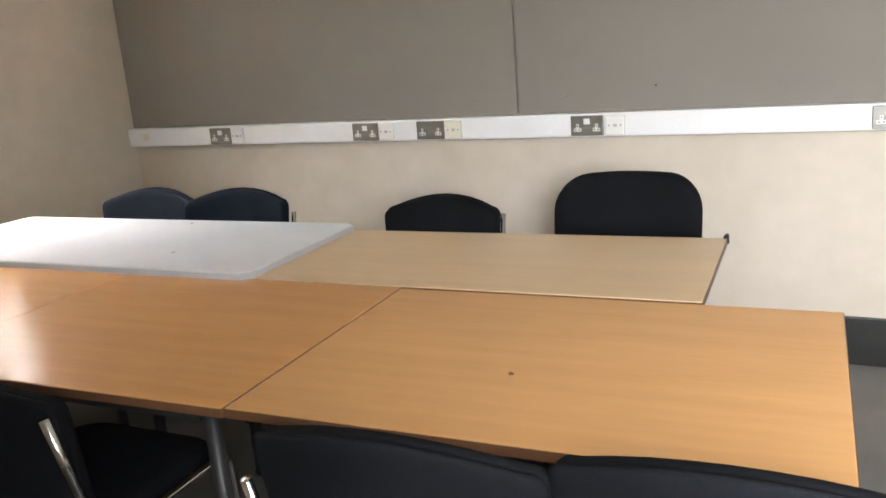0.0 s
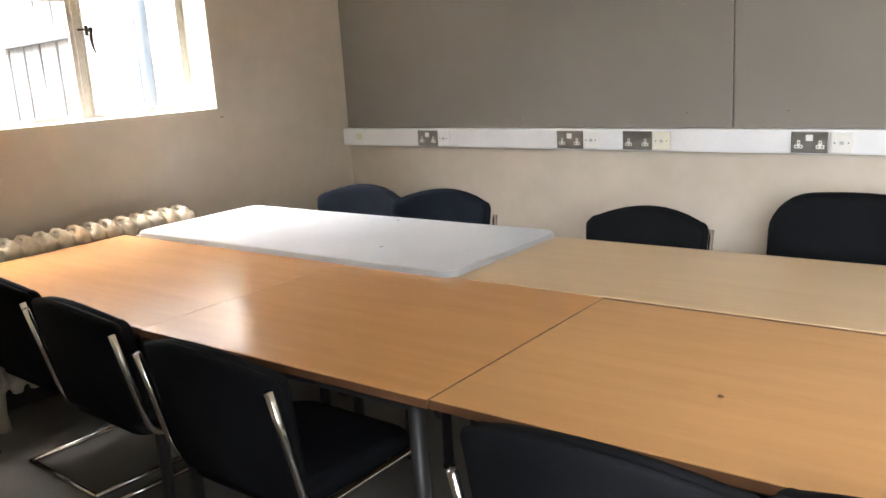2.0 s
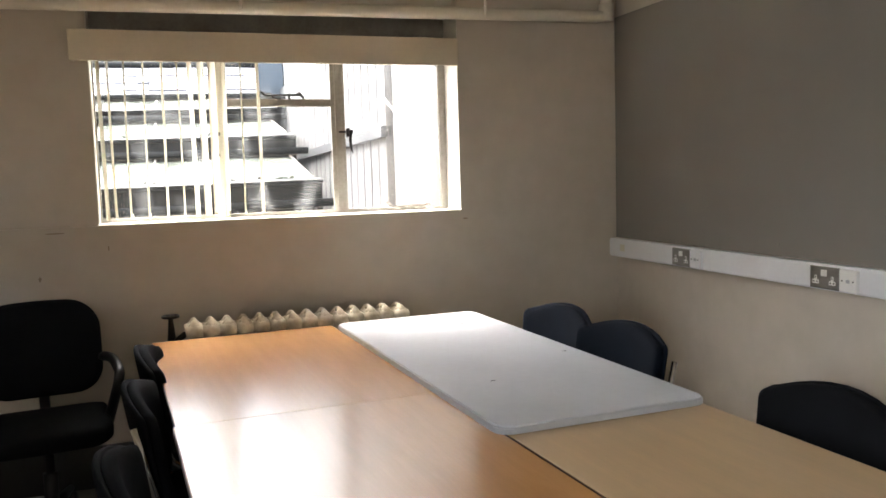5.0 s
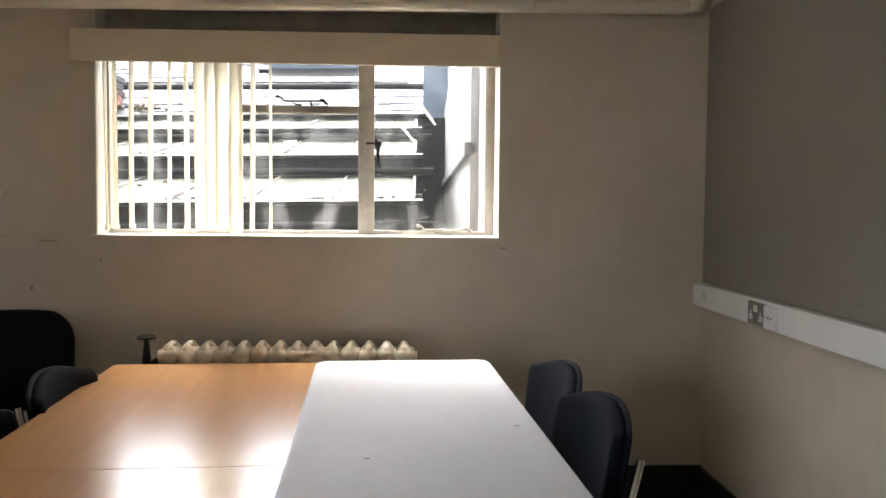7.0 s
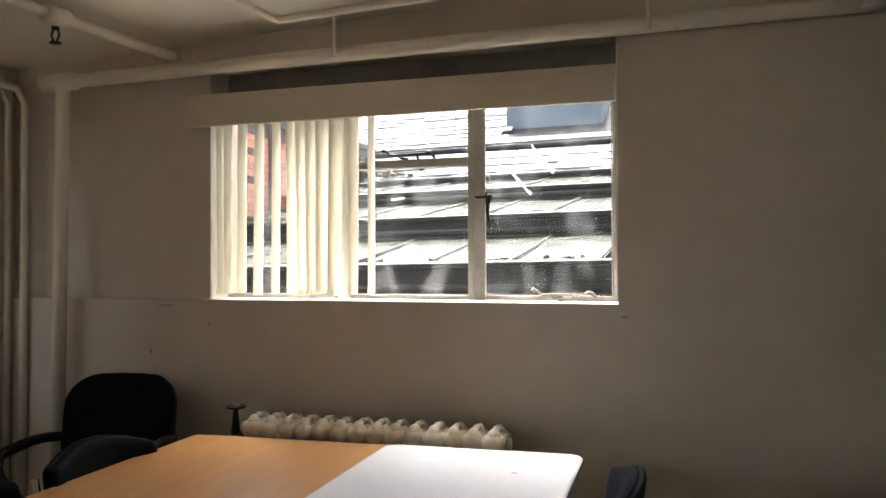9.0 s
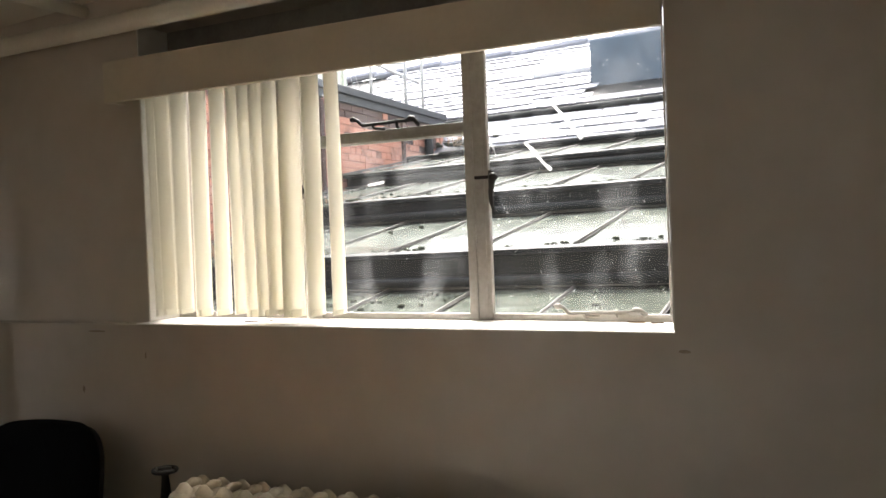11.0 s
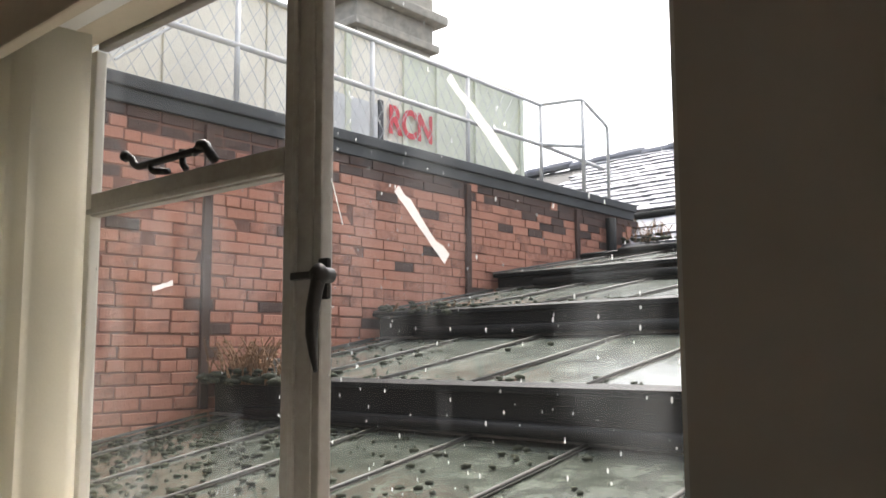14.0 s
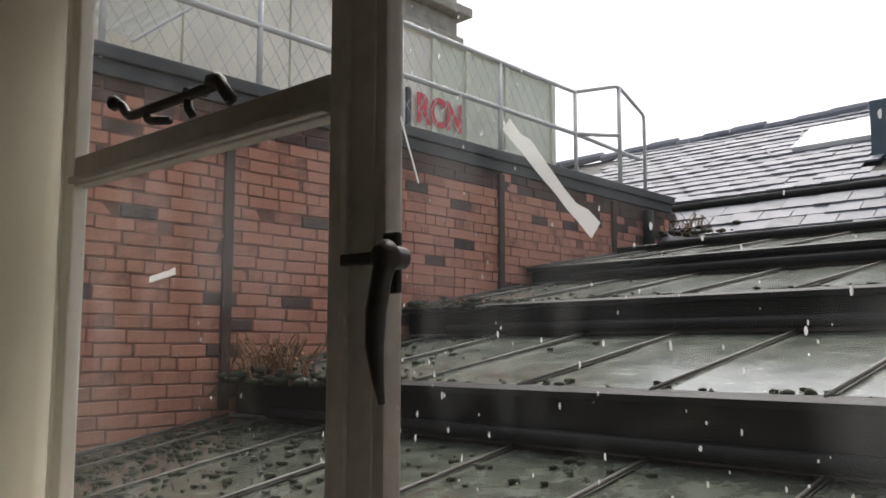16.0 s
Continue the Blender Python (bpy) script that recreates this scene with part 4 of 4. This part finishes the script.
part("end_bar", tube([(RXR, 6.2, RZ + 0.51), (RXR + 0.2, 6.68, RZ + 0.55)], 0.02, 10), RAIL, rail, smooth=True)

bm = bmesh.new()
for k in range(60):
    y = -0.8 + 0.13 * k
    for d in (0.62, -0.62):
        a, b = (y, RZ + 0.02), (y + d, RZ + 0.95)
        if min(a[0], b[0]) > 0.3 and max(a[0], b[0]) < 6.1:
            tube([(RXR - 0.03, a[0], a[1]), (RXR - 0.03, b[0], b[1])], 0.0025, 4, bm)
part("wire_netting", bm, RAIL, rail, "thin diamond wire netting")

# ---- the roof-top block behind the railing ----
blk = thing("rooftop_block", "grey-green panelled rooftop plant room with red graffiti", "building")
KX = -6.75
part("wall", box(KX - 2.5, KX - 0.03, -3.0, 7.35, 2.2, 4.79), RENDER_WALL, blk, "cream stained render")
edges = [-3.0, 0.2, 1.5, 2.6, 3.6, 4.55, 5.35, 5.85, 6.5, 7.35]
for a, b in zip(edges, edges[1:]):
    part("panel", box(KX - 0.03, KX, a + 0.012, b - 0.012, 2.6, 4.79, 0.006), CLAD if b > 5.4 else RENDER_WALL, blk, "grey-green wall panel" if b > 5.4 else "cream wall panel")
for y in edges[5:]:
    part("cover_strip", box(KX - 0.001, KX + 0.03, y - 0.035, y + 0.035, 2.6, 4.79, 0.004), CLAD, blk)
d = part("service_door", box(KX, KX + 0.02, 4.3, 4.95, 3.0, 4.15, 0.005), WHITE_WALL, blk, "white boarded hatch")
part("hatch_frame", box(KX + 0.001, KX + 0.03, 4.96, 5.02, 3.0, 4.2, 0.004), COPING, d)
part("roof_edge", box(KX - 2.6, KX + 0.04, -3.1, 7.4, 4.79, 4.83, 0.01), RENDER_WALL, blk)
fc = bpy.data.curves.new("graffiti", "FONT")
fc.body, fc.size, fc.extrude, fc.offset = "RCN", 0.41, 0.003, 0.012
tmp = new("graffiti", fc)
dg = bpy.context.evaluated_depsgraph_get()
me = bpy.data.meshes.new_from_object(tmp.evaluated_get(dg))
bpy.data.objects.remove(tmp)
g = new("graffiti", me)
me.materials.clear()
me.materials.append(RED_PAINT)
g.parent = blk
g["label"] = "red sprayed letters"
g.matrix_basis = pose(KX + 0.034, 5.08, 3.89, 90, 0, 90) @ Matrix.Diagonal((0.78, 1, 1, 1))

canopy = thing("corrugated_canopy", "white corrugated lean-to canopy against the rooftop block", "canopy")
bm = bmesh.new()
A, U, V = Vector((-6.2, 1.94, 3.70)), Vector((0.0, 0.5, 0.43)), Vector((-0.55, -1.0, 0.3))
nrm = U.cross(V).normalized()
grid = []
for i in range(45):
    wave = nrm * (0.014 * math.sin(i * math.pi / 2))
    grid.append([bm.verts.new(A + V * (i / 44) + U * j + wave) for j in (0, 0.5, 1)])
for p, q in zip(grid, grid[1:]):
    for j in range(2):
        bm.faces.new((p[j], q[j], q[j + 1], p[j + 1]))
bmesh.ops.solidify(bm, geom=bm.faces[:], thickness=0.006)
part("sheet", bm, fabric_translucent("white_corrugated_plastic", (0.88, 0.88, 0.85), 0.7), canopy)
part("edge_beam", tube([A + Vector((0, 0.01, -0.02)), A + U + Vector((0, 0.01, -0.02))], 0.012, 8), WHITE_WALL, canopy)
part("wall_plate", tube([A + V + Vector((-0.02, 0, -0.02)), A + V + U + Vector((-0.02, 0, -0.02))], 0.03, 8), COPING, canopy)

tower = thing("stone_tower", "sooty sandstone chimney tower with a moulded cornice", "tower")
for a, z0, z1 in ((1.55, -4, 10.6), (1.75, 10.6, 10.85), (1.6, 10.85, 11.5), (1.95, 11.5, 11.8), (1.6, 11.8, 14.5)):
    part("stage", box(-19.7 - a, -19.7 + a, 16.3 - a, 16.3 + a, z0 + 0.5, z1 + 0.5, 0.05), STONE, tower)

# ---- slate roof ----
sr = thing("slate_roof", "wet grey slate roof with a dormer beyond the glazing", "roof", kind="structure")
S1 = ((7.05, 2.66), (7.75, 3.13))
S2 = ((7.85, 3.26), (10.2, 4.57))
SX0, SX1 = -7.6, -1.0
bm = bmesh.new()
prof = [(6.4, -4), (6.4, 2.6), (7.0, 2.62), (7.78, 3.11), (7.85, 3.22), (10.2, 4.53), (12.6, 3.2), (12.6, -4)]
a = [bm.verts.new((SX0 - 2.5, y, z)) for y, z in prof]
b = [bm.verts.new((2.5, y, z)) for y, z in prof]
n = len(prof)
for i in range(n):
    bm.faces.new((a[i], a[(i + 1) % n], b[(i + 1) % n], b[i]))
bm.faces.new(a[::-1]), bm.faces.new(b)
part("roof_body", bm, LEAD, sr, "dark roof base")
part("gutter", tube([(SX0 - 2, 7.84, 3.215), (2.4, 7.84, 3.215)], 0.045, 8), LEAD, sr, smooth=True)
for k in range(30):
    x = SX0 - 2.4 + 0.42 * k
    dz = 0.02 * math.sin(k * 2.1)
    part("ridge_tile", tube([(x, 10.2, 4.585 + dz), (x + 0.43, 10.2, 4.60 + dz)], [0.075, 0.062], 8), SLATE, sr)
dor = part("dormer", box(-3.62, -2.2, 8.5, 10.4, 3.2, 4.2, 0.02), DRAIN, sr, "dark blue-grey dormer cheek")
part("skylight", box(-4.6, -3.75, 0, 0.75, 0, 0.06, 0.01), WHITE_PLASTIC, sr, "white skylight").matrix_basis = pose(0, 9.0, 3.91, 29.2, 0, 0)


def slate_mesh(w, h, t):
    bm = bmesh.new()
    v = [bm.verts.new(p) for p in ((0, 0, 0), (w, 0, 0), (w, h, 0), (0, h, 0), (0, 0, t), (w, 0, t), (w, h, 0.003), (0, h, 0.003))]
    for q in ((0, 3, 2, 1), (4, 5, 6, 7), (0, 1, 5, 4), (1, 2, 6, 5), (2, 3, 7, 6), (3, 0, 4, 7)):
        bm.faces.new([v[i] for i in q])
    me = bpy.data.meshes.new("slate")
    bm.to_mesh(me)
    bm.free()
    me.materials.append(SLATE)
    return me


def lay_slates(seg, w, h, t, parent, x0, x1, skip=None):
    (ya, za), (yb, zb) = seg
    ln = math.hypot(yb - ya, zb - za)
    tilt = math.degrees(math.atan2(zb - za, yb - ya))
    me = slate_mesh(w - 0.011, h * 1.25, t)
    rows_n = int(ln / h)
    for r in range(rows_n):
        y, z = ya + (yb - ya) * r / rows_n, za + (zb - za) * r / rows_n
        x = x0 - (w / 2 if r % 2 else 0)
        while x < x1:
            if not (skip and skip(x, y)):
                ob = new("slate", me)
                ob.parent = parent
                ob.matrix_basis = pose(x, y + rnd.uniform(-0.014, 0.014), z + 0.012, tilt - 1.2 + rnd.uniform(-0.8, 0.8), rnd.uniform(-0.6, 0.6), rnd.uniform(-0.8, 0.8))
            x += w


lay_slates(S1, 0.31, 0.20, 0.020, sr, -6.2, -1.2)
lay_slates(S2, 0.27, 0.17, 0.020, sr, -7.4, -1.6, lambda x, y: x > -3.75 and y > 7.95)

# ---- white boarded wall and drainpipe outside, by the window ----
ww = thing("boarded_wall", "white painted boarded wall outside with dark ledge", "wall", kind="structure")
part("wall", box(-0.93, -0.3, 1.16, 9.0, -4.0, 6.0), WHITE_WALL, ww)
part("return_wall", box(-0.5, -0.3, 0.16, 1.158, -4.0, 6.0), WHITE_WALL, ww)
for k in range(30):
    y = 1.20 + 0.25 * k
    part("batten", box(-0.985, -0.931, y, y + 0.215, 1.0, 2.75, 0.004), BOARDS, ww, "weathered grey board")
part("ledge", box(-1.02, -0.931, 1.2, 8.6, 1.75, 1.83, 0.006), COPING, ww, "dark weathered ledge")
tagged(link("dark_gable", box(-1.26, -0.94, 6.9, 7.1, -4.0, 3.9, 0.01), DRAIN), "dark blue-grey gable end between the roofs", "wall")
dpw = thing("drainpipe", "dark blue-grey drainpipe outside beside the window", "downpipe")
part("pipe", tube([(-0.63, 0.99, -3.9), (-0.63, 0.99, 4.0)], 0.045, 14), DRAIN, dpw, smooth=True)
part("collar", tube([(-0.63, 0.99, 2.2), (-0.63, 0.99, 2.3)], 0.056, 14), DRAIN, dpw, smooth=True)

OUTSIDE = [ob for ob in bpy.data.objects if ob not in INSIDE and ob.name != "ground"]

# ---- bits stuck on the panes ----
def sticker(x0, z0, x1, z1, w, wob=0.004):
    bm = bmesh.new()
    d = Vector((x1 - x0, 0, z1 - z0))
    nrm = Vector((-d.z, 0, d.x)).normalized() * w / 2
    prev = None
    for i in range(9):
        p = Vector((x0, 0.2215, z0)) + d * i / 8
        k = 1 + 0.07 * math.sin(i * 2.3)
        pair = [bm.verts.new(p + nrm * k + Vector((0, 0, rnd.uniform(-wob, wob)))), bm.verts.new(p - nrm * k)]
        if prev:
            bm.faces.new((prev[0], prev[1], pair[1], pair[0]))
        prev = pair
    tagged(link("tape_strip", bm, TAPE), "strip of peeling white tape on the window pane", "tape", group="tape strips")


sticker(-1.395, 1.767, -1.318, 1.678, 0.010)
sticker(-1.315, 1.882, -1.225, 1.763, 0.009)
sticker(-1.934, 1.673, -1.873, 1.680, 0.008, 0.001)
sticker(-1.509, 1.793, -1.487, 1.733, 0.002, 0.0)
# specks and water drops as flat shapes, the drops' bright glint painted white
bm = bmesh.new()
for i in range(520):
    gx = GX[2] if rnd.random() < 0.75 else GX[1]
    x, z = rnd.uniform(*gx), rnd.uniform(FZ0 + 0.01, FZ1 - 0.1)
    r = rnd.choice((0.0005, 0.0008, 0.0010, 0.0014))
    c = [bm.verts.new((x + r * math.cos(a) * rnd.uniform(0.6, 1.1), 0.2205, z + r * math.sin(a) * rnd.uniform(1.0, 2.8))) for a in (0, 1.05, 2.1, 3.14, 4.2, 5.25)]
    bm.faces.new(c)
tagged(link("pane_specks", bm, TAPE), "white specks and water drops on the window panes, the drops' glint painted white", "dirt", kind="stuff")

# ---- small marks and debris in the room ----
SCUFF = mat("dark_scuff", (0.33, 0.27, 0.20), 0.8, var=0.4, scale=60)
for x, z, w, h in ((-0.92, 1.196, 0.035, 0.010), (-2.70, 1.135, 0.010, 0.026), (-3.0, 1.01, 0.014, 0.03), (-2.92, 1.215, 0.10, 0.008)):
    bm = bmesh.new()
    ring = [bm.verts.new((x + w / 2 * math.cos(a) * rnd.uniform(0.6, 1.1), -0.0012, z + h / 2 * math.sin(a) * rnd.uniform(0.6, 1.1))) for a in (0.52 * k for k in range(12))]
    bm.faces.new(ring)
    tagged(link("wall_scuff", bm, SCUFF), "small dark scuff on the plaster wall", "scuff", group="wall scuffs")
FLAKE = mat("dead_leaf_brown", (0.12, 0.08, 0.045), 0.8, var=0.4, scale=40)
for x, y, l, a in ((-2.32, 0.09, 0.05, 20), (-2.26, 0.12, 0.03, -30), (-1.18, 0.10, 0.02, 60), (-1.02, 0.17, 0.035, 10), (-1.35, 0.05, 0.012, 0), (-1.08, 0.185, 0.05, -8)):
    bm = cushion(round_rect(l, l * 0.3, l * 0.12, 3), 0.003, shape=lambda u, v, w: (u, v, w + 0.0018 + 0.12 * abs(v)))
    f = tagged(link("dead_leaf", bm, FLAKE, smooth=True), "curled brown dead leaf lying on the sill", "leaf", group="debris on the sill")
    f.matrix_basis = pose(x, y, SILL + 0.004, 0, 0, a)

# ---- bricks, laid course by course ----
def brick_mesh(l):
    bm = box(-0.10, 0, 0, l, 0, 0.067, 0.005, segs=1)
    me = bpy.data.meshes.new("brick")
    bm.to_mesh(me)
    bm.free()
    me.materials.append(BRICK)
    return me


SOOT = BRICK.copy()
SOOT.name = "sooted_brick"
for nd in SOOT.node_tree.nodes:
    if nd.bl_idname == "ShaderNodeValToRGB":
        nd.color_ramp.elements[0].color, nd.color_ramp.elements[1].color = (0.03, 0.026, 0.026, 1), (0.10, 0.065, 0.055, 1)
STRETCHERS = [brick_mesh(l) for l in (0.206, 0.215, 0.222)]
HEADERS = [brick_mesh(l) for l in (0.098, 0.104)]
SOOTY = []
for me in STRETCHERS:
    me = me.copy()
    me.materials.clear()
    me.materials.append(SOOT)
    SOOTY.append(me)
rest, rest_soot = bmesh.new(), bmesh.new()
count = 0
courses = int((BZ1 - BZ0) / 0.075)
for c in range(courses):
    z = BZ1 - 0.075 * (c + 1) + 0.004
    y = BY0 - (0.11 if c % 2 else 0.0)
    while y < BY1 + 0.2:
        head = c % 7 == 6 or rnd.random() < 0.06
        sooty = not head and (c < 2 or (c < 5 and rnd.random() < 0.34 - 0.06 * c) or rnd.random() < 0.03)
        k = rnd.randrange(2 if head else 3)
        l = (0.098, 0.104)[k] if head else (0.206, 0.215, 0.222)[k]
        dx, dz = rnd.gauss(0, 0.0035), rnd.uniform(-0.003, 0.003)
        if 0.9 < y < 3.35 and z > 1.15 and count < 320:
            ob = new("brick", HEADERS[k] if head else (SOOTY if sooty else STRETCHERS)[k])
            ob.parent = bw
            ob.matrix_basis = pose(BWX + dx, y, z + dz, rnd.uniform(-0.7, 0.7), rnd.uniform(-1, 1), rnd.uniform(-0.6, 0.6))
            count += 1
        else:
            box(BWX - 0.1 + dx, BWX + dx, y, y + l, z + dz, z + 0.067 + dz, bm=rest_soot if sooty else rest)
        y += l + 0.007
def joined(material, name):
    m = material.copy()
    m.name = name
    nt = m.node_tree
    for nd in list(nt.nodes):
        if nd.bl_idname == "ShaderNodeObjectInfo":
            geo = nt.nodes.new("ShaderNodeNewGeometry")
            to = nd.outputs["Random"].links[0].to_socket
            nt.links.new(geo.outputs["Random Per Island"], to)
            nt.nodes.remove(nd)
    return m


tagged(part("brickwork", rest, joined(BRICK, "red_brick_joined"), bw, "sooty red bricks"), kind="stuff")
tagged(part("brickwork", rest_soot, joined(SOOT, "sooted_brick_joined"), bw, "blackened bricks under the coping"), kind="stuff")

# ---- the roofs stand slightly askew to the room and fall away a little ----
OUTSIDE += list(bw.children)
PIVOT = Matrix.Translation((-1.0, -0.28, 1.61))
ASKEW = Matrix.Identity(4)
ASKEW[2][0], ASKEW[2][1] = 0.0141, -0.0179
ASKEW = Matrix.Translation((-0.008, 0.207, -0.03)) @ PIVOT @ ASKEW @ Matrix.Rotation(-0.0152, 4, "Z") @ PIVOT.inverted()
for ob in dict.fromkeys(OUTSIDE):
    if ob.type != "MESH":
        continue
    here = ob.matrix_basis.copy()
    if ob.parent:
        here = ob.parent.matrix_basis @ here
        if ob.parent.parent:
            here = ob.parent.parent.matrix_basis @ here
    if ob.data.users == 1:
        ob.data.transform(here.inverted() @ ASKEW @ here)
    else:
        ob.matrix_basis.translation = ob.matrix_basis.translation + (ASKEW @ here.translation - here.translation)
